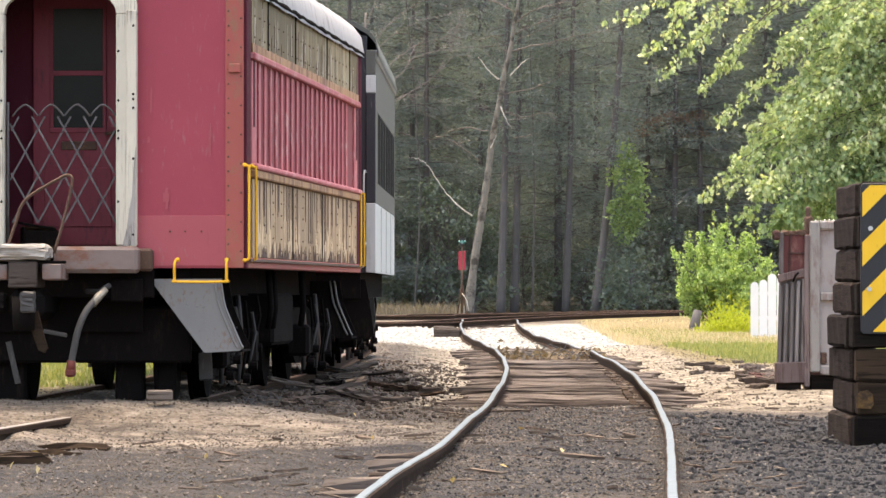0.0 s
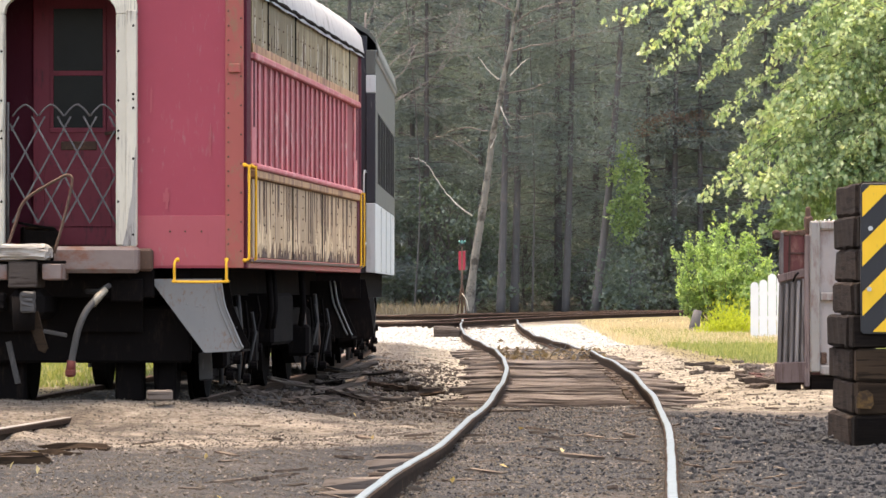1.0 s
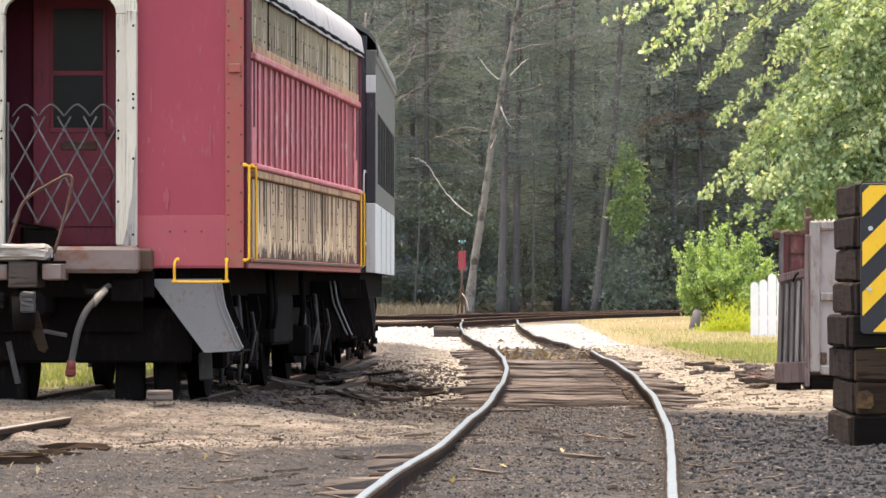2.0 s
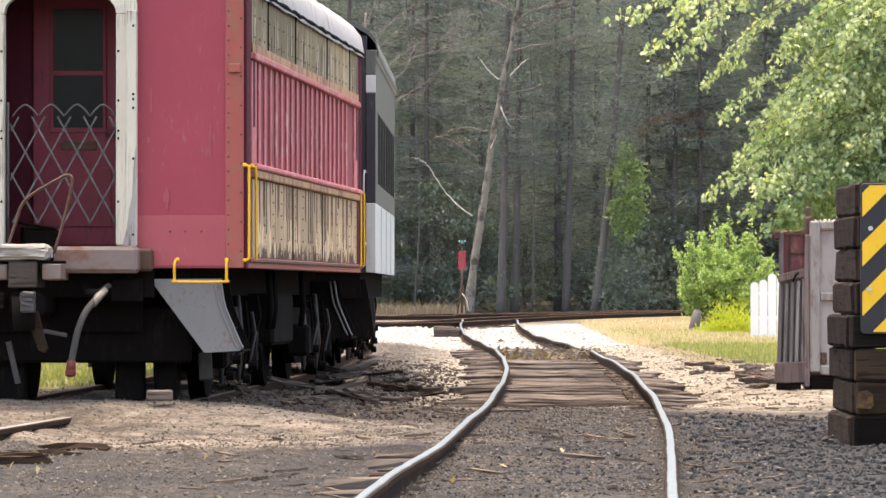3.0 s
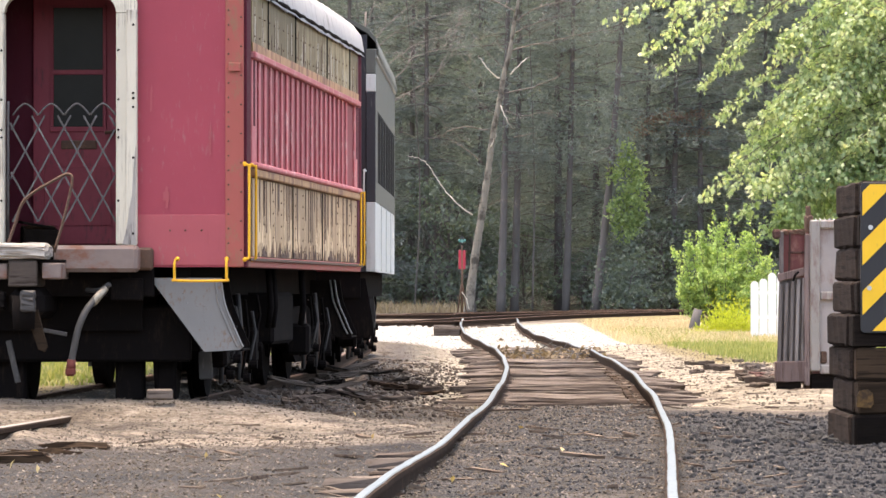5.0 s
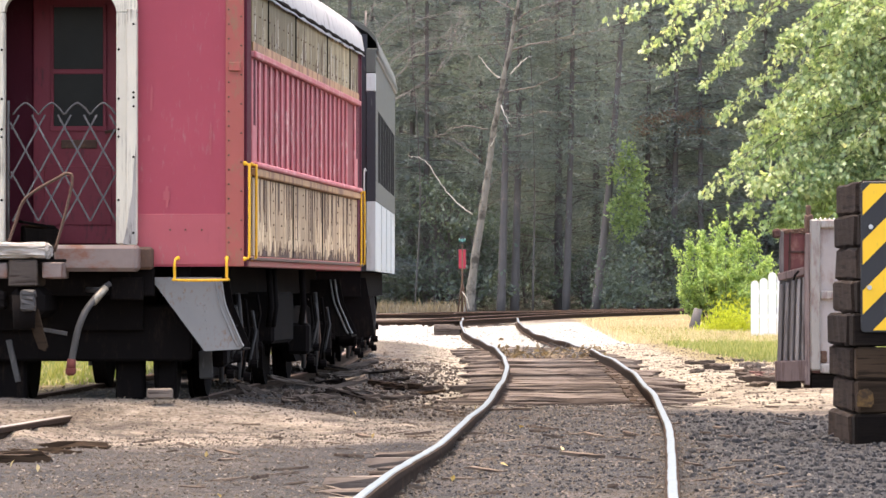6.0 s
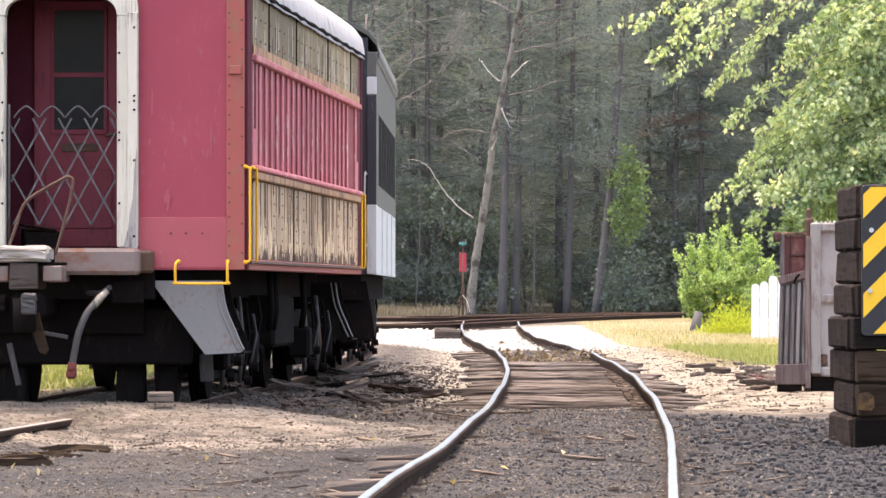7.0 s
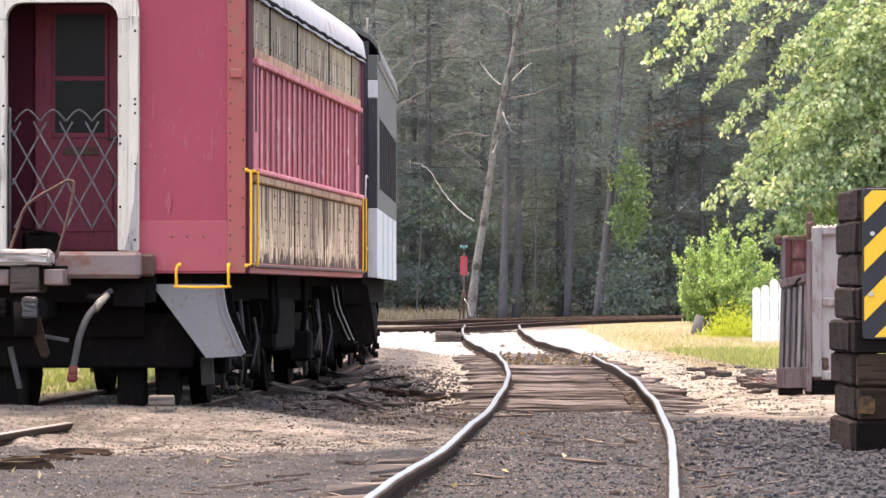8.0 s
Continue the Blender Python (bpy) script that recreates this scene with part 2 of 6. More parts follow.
def ground_material():
    """Dirt, cinders, pale crushed stone, grass and forest floor, each in its own stretch of the yard."""
    n = Nodes("yard_ground")
    co = n.coords()
    sep = n.add("ShaderNodeSeparateXYZ")
    n.link(co, sep.inputs[0])
    X, Y = sep.outputs[0], sep.outputs[1]
    big = n.noise(.45, 5, .6, co)
    mid = n.noise(2.3, 6, .65, co)
    fine = n.noise(22, 5, .75, co)
    grit = n.noise(70, 3, .7, co)
    lay = n.noise(1.0, 6, .7, co, stretch=(.35, 1.6, 1))
    wob = n.maths("MULTIPLY", n.maths("SUBTRACT", mid, .5), 1.0)

    def band(v, lo, hi, soft, wobble=1.0):
        """1 between lo and hi, with ragged edges."""
        w = n.maths("ADD", v, n.maths("MULTIPLY", wob, wobble))
        a = n.add("ShaderNodeMapRange")
        a.inputs[1].default_value, a.inputs[2].default_value = lo - soft, lo + soft
        n.link(w, a.inputs[0])
        b = n.add("ShaderNodeMapRange")
        b.inputs[1].default_value, b.inputs[2].default_value = hi + soft, hi - soft
        n.link(w, b.inputs[0])
        return n.maths("MULTIPLY", a.outputs[0], b.outputs[0])

    dirt = n.ramp(n.maths("ADD", n.maths("MULTIPLY", mid, .45), n.maths("MULTIPLY", fine, .55)),
                  [(.36, (.085, .064, .048)), (.48, (.165, .132, .10)), (.60, (.305, .257, .205))])
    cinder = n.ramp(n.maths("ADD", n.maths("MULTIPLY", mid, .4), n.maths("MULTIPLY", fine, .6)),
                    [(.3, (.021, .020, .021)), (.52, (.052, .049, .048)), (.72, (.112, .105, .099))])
    stone = n.ramp(n.maths("ADD", n.maths("MULTIPLY", fine, .6), n.maths("MULTIPLY", grit, .4)),
                   [(.34, (.17, .155, .13)), (.5, (.42, .40, .355)), (.66, (.64, .62, .57))])
    soil = n.ramp(fine, [(.3, (.14, .11, .05)), (.7, (.36, .30, .16))])
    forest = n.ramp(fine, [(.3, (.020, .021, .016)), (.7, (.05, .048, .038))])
    c = dirt
    right = n.maths("MULTIPLY", band(X, 1.55, 60, .25, .7), band(Y, -60, 44, 1.5, 3))
    c = n.mix(right, c, cinder)
    strip = n.maths("MULTIPLY", band(X, -60, -.2, .5, 1), band(Y, 22, 35.2, .8, 3.0))
    c = n.mix(n.maths("MULTIPLY", strip, n.ramp(big, [(.30, (.6,) * 3), (.6, (.98,) * 3)])), c, cinder)
    inner = n.maths("MULTIPLY", n.maths("MULTIPLY", band(X, -.9, 2.2, .4, .8), band(Y, -60, 96, .8, 1.5)), n.ramp(big, [(.3, (.55,) * 3), (.6, (1,) * 3)]))
    c = n.mix(inner, c, cinder)
    # Shade below and beside the coaches, painted in with the dark cinder tone.
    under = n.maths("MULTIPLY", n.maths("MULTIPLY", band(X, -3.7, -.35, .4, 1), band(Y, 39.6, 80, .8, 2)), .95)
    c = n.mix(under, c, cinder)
    sand = n.ramp(fine, [(.32, (.31, .255, .185)), (.5, (.55, .475, .36)), (.68, (.70, .62, .49))])
    c = n.mix(n.maths("MULTIPLY", n.maths("MULTIPLY", band(X, -.3, 9, .4, 1.5), band(Y, 47, 100, 2, 6)), n.ramp(mid, [(.35, (.25,) * 3), (.6, (.95,) * 3)])), c, sand)
    # Sunlight on the dirt before the coach, put in as a paler band.
    sunlit_dirt = n.ramp(fine, [(.34, (.21, .168, .13)), (.5, (.37, .31, .245)), (.66, (.52, .45, .365))])
    c = n.mix(n.maths("MULTIPLY", n.maths("MULTIPLY", band(X, -9, .2, .4, 1.5), band(Y, 35.6, 40.6, .6, 2)), n.ramp(mid, [(.38, (.1,) * 3), (.6, (.95,) * 3)])), c, sunlit_dirt)
    grass = n.maths("MULTIPLY", band(X, 3.9, 200, .25, 1), band(Y, 75, 175, 2, 4))
    grass2 = n.maths("MULTIPLY", band(X, -200, -3.5, .3, 1), band(Y, 44, 175, 3, 3))
    c = n.mix(n.ramp(lay, [(.42, (0,) * 3), (.62, (.55,) * 3)]), c, cinder)
    pale = n.maths("MULTIPLY", band(Y, 98, 141, 1.6, 6), band(X, -3.2, 3.9, .25, 1.4))
    c = n.mix(pale, c, stone)
    c = n.mix(n.maths("MAXIMUM", grass, grass2), c, soil)
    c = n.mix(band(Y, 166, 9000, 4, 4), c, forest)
    h = n.maths("ADD", n.maths("MULTIPLY", fine, .6), n.maths("MULTIPLY", grit, .4))
    n.bump(h, 1.0, .10)
    return n.done(c, .95, 0, .2)


# Near-black matt pane with almost no gloss.
M_DARK_PANE = worn("matt_dark_pane", (.010, .010, .011), (.035, .034, .033), .7, amount=.2, spec=.02)
M_PALE_FLAKE = worn("flaking_pale_paint", (.50, .45, .36), (.2, .15, .1), .8, amount=.4)
M_BLEACHED = worn("bleached_tan_paint", (.70, .53, .335), (.44, .29, .175), .8, amount=.5)
M_GROUND = ground_material()
M_STONE_DARK = worn("cinder_lumps", (.030, .030, .032), (.076, .073, .074), .85, amount=.3, stretch=(1, 1, 1), vary=.4)
M_STONE_PALE = worn("pale_pebbles", (.17, .145, .12), (.28, .25, .215), .85, amount=.3, stretch=(1, 1, 1), vary=.3)
M_CHIP = timber("grey_wood_chips", (.13, .10, .077), (.25, .20, .152), (.05, .036, .03), 0)
M_DEADLEAF = leafy("dry_brown_leaves", [(.1, (.07, .048, .03)), (.6, (.17, .12, .075)), (.9, (.32, .25, .17))], .2)
M_YELLOWLEAF = leafy("fallen_leaves", [(.1, (.2, .12, .05)), (.6, (.4, .3, .12)), (.9, (.5, .42, .26))], .2)
M_CLOD = worn("dark_brown_clods", (.046, .034, .026), (.085, .065, .05), .9, amount=.3, stretch=(1, 1, 1), vary=.4)
M_GRIT = worn("dirt_grit", (.108, .088, .069), (.22, .185, .15), .9, amount=.3, stretch=(1, 1, 1), vary=.4)


# ---- mesh helpers ----
def part(name, bm, material, parent=None, label=""):
    """Links a bmesh as one mesh object, under a thing or part where one is given."""
    me = bpy.data.meshes.new(name)
    bm.to_mesh(me)
    bm.free()
    me.materials.append(material)
    ob = new(name, me)
    ob.parent = parent
    return tagged(ob, label)


def thing(name, label, category, at=None, group="", kind=""):
    ob = new(name)
    ob.empty_display_size = .2
    if at is not None:
        ob.matrix_basis = at
    return tagged(ob, label, category, group, kind)


def box(bm, x0, x1, y0, y1, z0, z1, bevel=0.0, m=None):
    g = bmesh.ops.create_cube(bm, size=1)
    vs = g["verts"]
    t = Matrix.Translation(((x0 + x1) / 2, (y0 + y1) / 2, (z0 + z1) / 2)) @ Matrix.Diagonal((abs(x1 - x0), abs(y1 - y0), abs(z1 - z0), 1))
    bmesh.ops.transform(bm, matrix=(m or Matrix()) @ t, verts=vs)
    if bevel:
        es = list({e for v in vs for e in v.link_edges})
        bmesh.ops.bevel(bm, geom=es, offset=bevel, segments=1, affect="EDGES")
    return bm


def rough_box(x0, x1, y0, y1, z0, z1, rng, jitter=.006, bevel=.010):
    """A weathered timber: a box with worn, uneven edges."""
    bm = boxed(x0, x1, y0, y1, z0, z1, bevel=bevel)
    axis = max(range(3), key=lambda k: (x1 - x0, y1 - y0, z1 - z0)[k])
    for k in range(1, 7):
        co, no = [0, 0, 0], [0, 0, 0]
        co[axis], no[axis] = (x0, y0, z0)[axis] + (x1 - x0, y1 - y0, z1 - z0)[axis] * k / 7, 1
        bmesh.ops.bisect_plane(bm, geom=bm.verts[:] + bm.edges[:] + bm.faces[:], plane_co=co, plane_no=no)
    for v in bm.verts:
        v.co += Vector((rng.uniform(-jitter, jitter), rng.uniform(-jitter, jitter), rng.uniform(-jitter, jitter)))
    return bm


def boxed(*args, **kw):
    return box(bmesh.new(), *args, **kw)


def tube(bm, pts, radii, sides=8, closed_ends=True):
    """A round bar swept along points; radii is one number or one for each point."""
    pts = [Vector(p) for p in pts]
    radii = [radii] * len(pts) if isinstance(radii, (int, float)) else radii
    rings, ref = [], None
    for i, p in enumerate(pts):
        d = (pts[min(i + 1, len(pts) - 1)] - pts[max(i - 1, 0)]).normalized()
        if ref is None:
            ref = d.orthogonal().normalized()
        ref = (ref - d * ref.dot(d)).normalized()
        other = d.cross(ref)
        rings.append([bm.verts.new(p + radii[i] * (math.cos(a) * ref + math.sin(a) * other)) for a in (2 * math.pi * k / sides for k in range(sides))])
    for r, s in zip(rings, rings[1:]):
        for k in range(sides):
            bm.faces.new((r[k], r[(k + 1) % sides], s[(k + 1) % sides], s[k])).smooth = True
    if closed_ends:
        bm.faces.new(rings[0][::-1])
        bm.faces.new(rings[-1])
    return bm


def prism(bm, outline, axis, lo, hi, bevel=0.0):
    """A flat outline given thickness along axis (0 x, 1 y, 2 z)."""
    def at(p, d):
        q = list(p)
        q.insert(axis, d)
        return q
    a = [bm.verts.new(at(p, lo)) for p in outline]
    b = [bm.verts.new(at(p, hi)) for p in outline]
    k = len(outline)
    fs = [bm.faces.new(a), bm.faces.new(b[::-1])] + [bm.faces.new((a[i], b[i], b[(i + 1) % k], a[(i + 1) % k])) for i in range(k)]
    bmesh.ops.recalc_face_normals(bm, faces=fs)
    if bevel:
        bmesh.ops.bevel(bm, geom=list({e for f in fs[:2] for e in f.edges}), offset=bevel, segments=1, affect="EDGES")
    return bm


def disc(bm, x, y, z, r, axis, depth, sides=24, m=None):
    g = bmesh.ops.create_cone(bm, cap_ends=True, segments=sides, radius1=r, radius2=r, depth=depth)
    turn = {0: pose(0, 0, 0, 0, 90), 1: pose(0, 0, 0, 90), 2: Matrix()}[axis]
    bmesh.ops.transform(bm, matrix=Matrix.Translation((x, y, z)) @ turn, verts=g["verts"])
    return bm


def smooth_path(pts, n):
    """Points along a Catmull-Rom curve."""
    pts = [Vector(p) for p in pts]
    q = [2 * pts[0] - pts[1], *pts, 2 * pts[-1] - pts[-2]]
    out = []
    for i in range(1, len(q) - 2):
        for k in range(n):
            t = k / n
            out.append(.5 * (2 * q[i] + (q[i + 1] - q[i - 1]) * t + (2 * q[i - 1] - 5 * q[i] + 4 * q[i + 1] - q[i + 2]) * t * t
                             + (3 * q[i] - q[i - 1] - 3 * q[i + 1] + q[i + 2]) * t ** 3))
    return out + [pts[-1]]


def raw_mesh(name, verts, faces, material, parent=None, label="", smooth=False):
    me = bpy.data.meshes.new(name)
    me.from_pydata(np.asarray(verts).tolist(), [], np.asarray(faces).tolist())
    me.materials.append(material)
    if smooth:
        me.shade_smooth()
    ob = new(name, me)
    ob.parent = parent
    return tagged(ob, label)


def leaf_arrays(centres, size, rng, aspect=.75, along=None, flat=.5, droop=0.0, lobed=False):
    """Folded leaves at the centres, diamonds or five-lobed: arrays of verts and faces."""
    c = np.asarray(centres, float)
    k = len(c)
    s = size * rng.uniform(.6, 1.25, (k, 1))
    d = rng.normal(size=(k, 3)) if along is None else np.asarray(along) + rng.normal(scale=.45, size=(k, 3))
    d[:, 2] -= droop
    d /= np.linalg.norm(d, axis=1, keepdims=True)
    up = rng.normal(scale=1 - flat, size=(k, 3)) + np.array([0, 0, flat + .05])
    w = np.cross(d, up)
    w /= np.linalg.norm(w, axis=1, keepdims=True) + 1e-9
    nrm = np.cross(w, d)
    if lobed:
        shape = ((-.5, 0, 0), (-.22, .30, .06), (-.02, .20, .03), (.18, .52, .12), (.16, .16, .02), (.55, 0, -.05), (.16, -.16, .02), (.18, -.52, .12), (-.02, -.20, .03), (-.22, -.30, .06))
        v = np.stack([c + d * s * a + w * s * b * aspect * 1.15 + nrm * s * h for a, b, h in shape], 1).reshape(-1, 3)
        i = np.arange(k)[:, None] * 10
        f = np.concatenate([i + list(t) for t in ((0, 1, 2), (2, 3, 4), (0, 2, 4), (4, 5, 6), (0, 4, 6), (6, 7, 8), (0, 6, 8), (0, 8, 9))], 0)
        return v, f
    v = np.stack([c - d * s * .5, c + w * s * aspect * .5 + nrm * s * .12, c + d * s * .5, c - w * s * aspect * .5 + nrm * s * .12], 1).reshape(-1, 3)
    i = np.arange(k)[:, None] * 4
    f = np.concatenate([i + [0, 1, 2], i + [0, 2, 3]], 0)
    return v, f


def lerp_table(table, x):
    return float(np.interp(x, [p[0] for p in table], [p[1] for p in table]))


def step(v, lo, hi):
    t = max(0, min(1, (v - lo) / (hi - lo)))
    return t * t * (3 - 2 * t)


# ---- plan of the yard: the near track's centre line and the lie of the land ----
LINE = [(-30, -2.2), (0, -.8), (15, -.06), (26.5, .446), (31.1, .65), (37.7, .914), (47.7, 1.225), (60.6, 1.505), (70, 1.605), (83, 1.62), (100, 1.40), (111, 1.24), (128, 1.20), (140, 1.30)]
LINE_PATH = smooth_path([(x, y, 0) for y, x in LINE], 14)
LX, LY = np.array([p.x for p in LINE_PATH]), np.array([p.y for p in LINE_PATH])


def line_x(y):
    return float(np.interp(y, LY, LX))


LAND = [(-400, 0), (108, 0), (133, .11), (150, .2), (165, .26), (180, .3), (230, 1.0), (300, 16), (380, 30), (600, 34), (3000, 30)]

LAND_Y, LAND_Z = np.array([p[0] for p in LAND], float), np.array([p[1] for p in LAND], float)


def land(x, y):
    """Height of the ground."""
    z = float(np.interp(y, LAND_Y, LAND_Z))
    z += .15 * step(-x, -.3, 2.4) * step(y, 37.6, 40.5) * (1 - step(y, 110, 125))
    z += .11 * step(-x, .3, 1.6) * step(y, 38.2, 39.5) * (1 - step(y, 39.7, 41.2))
    if 27 < y < 38:
        z += .06 * (1 - step(abs(x + 3.75 - (y - 28) * .08 - .16), .06, .42)) * (1 + noise.noise(Vector((x * 3, y * 2, 4))))
    if 40 < y < 70:
        edge = x - (-2.28 + .0606 * (min(y, 53) - 40.1) + .0147 * max(0, y - 53))
        z += .07 * step(edge, .05, .35) * (1 - step(edge, .6, 1.3)) * (.6 + .8 * noise.noise(Vector((x * 2.3, y * 1.1, 9)))) * step(y, 40.5, 42)
    if y < 62:
        z += .014 * noise.noise(Vector((x * 6.1, y * 4.3, 1))) + .008 * abs(noise.noise(Vector((x * 1.3, y * 6.5, 5)))) + .009 * noise.noise(Vector((x * 15, y * 9, 2)))
    z += .012 * (1 - step(y, 150, 180)) * noise.noise(Vector((x * .8, y * .5, 3))) + .015 * noise.noise(Vector((x * 2.7, y * 2.1, 7))) * (1 - step(y, 120, 140))
    off = abs(x - line_x(y))
    if off < 2.2 and -20 < y < 142:
        bare = step(y, 46.2, 47.2) + (1 - step(y, 34.2, 35.4)) * (1 if x < line_x(y) - .75 else .25)
        z += (.035 - .11 * min(1, bare)) * (1 - step(off, 1.2, 2.0))
    return z


# ---- ground ----
def build_ground():
    xs = np.concatenate([[-2500, -900, -300, -120, -60, -35, -22, -15, -11], np.arange(-8.5, -4.2, .3), np.arange(-4.2, 4.2, .1), np.arange(4.2, 9.5, .3), [10.5, 13, 18, 28, 50, 110, 300, 900, 2500]])
    ys = np.concatenate([[-600, -150, -40, -10, 8, 16, 20], np.arange(22, 48, .11), np.arange(48, 62, .22), np.arange(62, 110, .8), np.arange(110, 185, 2.5), [190, 200, 215, 230, 260, 300, 340, 380, 450, 600, 1000, 2500]])
    verts = [(x, y, land(x, y)) for y in ys for x in xs]
    w = len(xs)
    faces = [(j * w + i, j * w + i + 1, (j + 1) * w + i + 1, (j + 1) * w + i) for j in range(len(ys) - 1) for i in range(w - 1)]
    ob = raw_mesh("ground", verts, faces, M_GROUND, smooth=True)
    tagged(ob, "brown dirt yard with dark cinders and pale crushed stone", "ground", kind="structure")


def scatter_stones(name, label, count, region, sizes, material, seed, category="stones", sink=.12):
    """Many low irregular stones lying on the ground."""
    rng = np.random.default_rng(seed)
    if sizes[1] > .05:
        g = (1 + 5 ** .5) / 2
        base = np.array([(-1, g, 0), (1, g, 0), (-1, -g, 0), (1, -g, 0), (0, -1, g), (0, 1, g), (0, -1, -g), (0, 1, -g), (g, 0, -1), (g, 0, 1), (-g, 0, -1), (-g, 0, 1)]) / 1.9
        tri = np.array([(0, 11, 5), (0, 5, 1), (0, 1, 7), (0, 7, 10), (0, 10, 11), (1, 5, 9), (5, 11, 4), (11, 10, 2), (10, 7, 6), (7, 1, 8), (3, 9, 4), (3, 4, 2), (3, 2, 6), (3, 6, 8), (3, 8, 9), (4, 9, 5), (2, 4, 11), (6, 2, 10), (8, 6, 7), (9, 8, 1)])
    else:
        base = np.array([(1, 0, 0), (0, 1, 0), (-1, 0, 0), (0, -1, 0), (0, 0, .8), (0, 0, -.5)], float)
        tri = np.array([(0, 1, 4), (1, 2, 4), (2, 3, 4), (3, 0, 4), (1, 0, 5), (2, 1, 5), (3, 2, 5), (0, 3, 5)])
    k = len(base)
    spots = [region(rng) for _ in range(count)]
    s = sizes[0] + (sizes[1] - sizes[0]) * rng.random(count) ** 3
    v = base[None] * rng.uniform(.6, 1.2, (count, k, 1)) * s[:, None, None] * .5
    v[:, :, :2] *= rng.uniform(.7, 1.25, (count, 1, 2))
    for axes, angle in (((1, 2), rng.uniform(-.9, .9, count)), ((0, 1), rng.random(count) * 6.28)):
        c, q = np.cos(angle)[:, None], np.sin(angle)[:, None]
        a, b = v[:, :, axes[0]].copy(), v[:, :, axes[1]].copy()
        v[:, :, axes[0]], v[:, :, axes[1]] = a * c - b * q, a * q + b * c
    v += np.array([(x, y, land(x, y)) for x, y in spots])[:, None, :]
    v[:, :, 2] += s[:, None] * sink
    f = tri[None] + k * np.arange(count)[:, None, None]
    ob = raw_mesh(name, v.reshape(-1, 3), f.reshape(-1, 3), material)
    tagged(ob, label, category, kind="stuff")


# ---- track ----
RAIL_OUT = [(-.07, 0), (.07, 0), (.07, .012), (.012, .03), (.012, .105), (.036, .115), (.036, .145), (.028, .152), (-.028, .152), (-.036, .145), (-.036, .115), (-.012, .105), (-.012, .03), (-.07, .012)]


def sweep_rail(name, pts, parent, foot_material=None):
    """A flat-bottomed rail along points of its foot: a rusty web and foot, and a polished head on it."""
    pts = [Vector(p) for p in pts]

    def run(outline, material, nm, par, label=""):
        bm = bmesh.new()
        rings = []
        for i, p in enumerate(pts):
            d = pts[min(i + 1, len(pts) - 1)] - pts[max(i - 1, 0)]
            side = Vector((d.y, -d.x, 0)).normalized()
            rings.append([bm.verts.new(p + side * u + Vector((0, 0, w))) for u, w in outline])
        k = len(outline)
        for r, s in zip(rings, rings[1:]):
            for j in range(k):
                bm.faces.new((r[j], r[(j + 1) % k], s[(j + 1) % k], s[j]))
        bm.faces.new(rings[0][::-1])
        bm.faces.new(rings[-1])
        bmesh.ops.recalc_face_normals(bm, faces=bm.faces)
        return part(nm, bm, material, par, label)
    rail = run(RAIL_OUT, M_RAIL_WEB, name, parent)
    run([(-.025, .1525), (.025, .1525), (.021, .158), (-.021, .158)], foot_material or M_RAIL, "running_surface", rail, "bright polished rail head")
    return rail


def offset_line(pts, d, z):
    out = []
    for i, p in enumerate(pts):
        t = pts[min(i + 1, len(pts) - 1)] - pts[max(i - 1, 0)]
        side = Vector((t.y, -t.x, 0)).normalized()
        q = p + side * d
        out.append((q.x, q.y, z(q.x, q.y)))
    return out


def tie_mesh(rng, length, name):
    """A split, worn tie with ragged ends."""
    bm = rough_box(-length / 2, length / 2, -.11, .11, -.16, 0, rng, .012, .014)
    for v in bm.verts:
        if abs(v.co.x) > length * .46:
            v.co.x -= math.copysign(rng.uniform(0, .16), v.co.x)
            v.co.z -= rng.uniform(0, .03) if v.co.z > -.05 else 0
    me = bpy.data.meshes.new(name)
    bm.to_mesh(me)
    bm.free()
    me.materials.append(M_TIE)
    return me


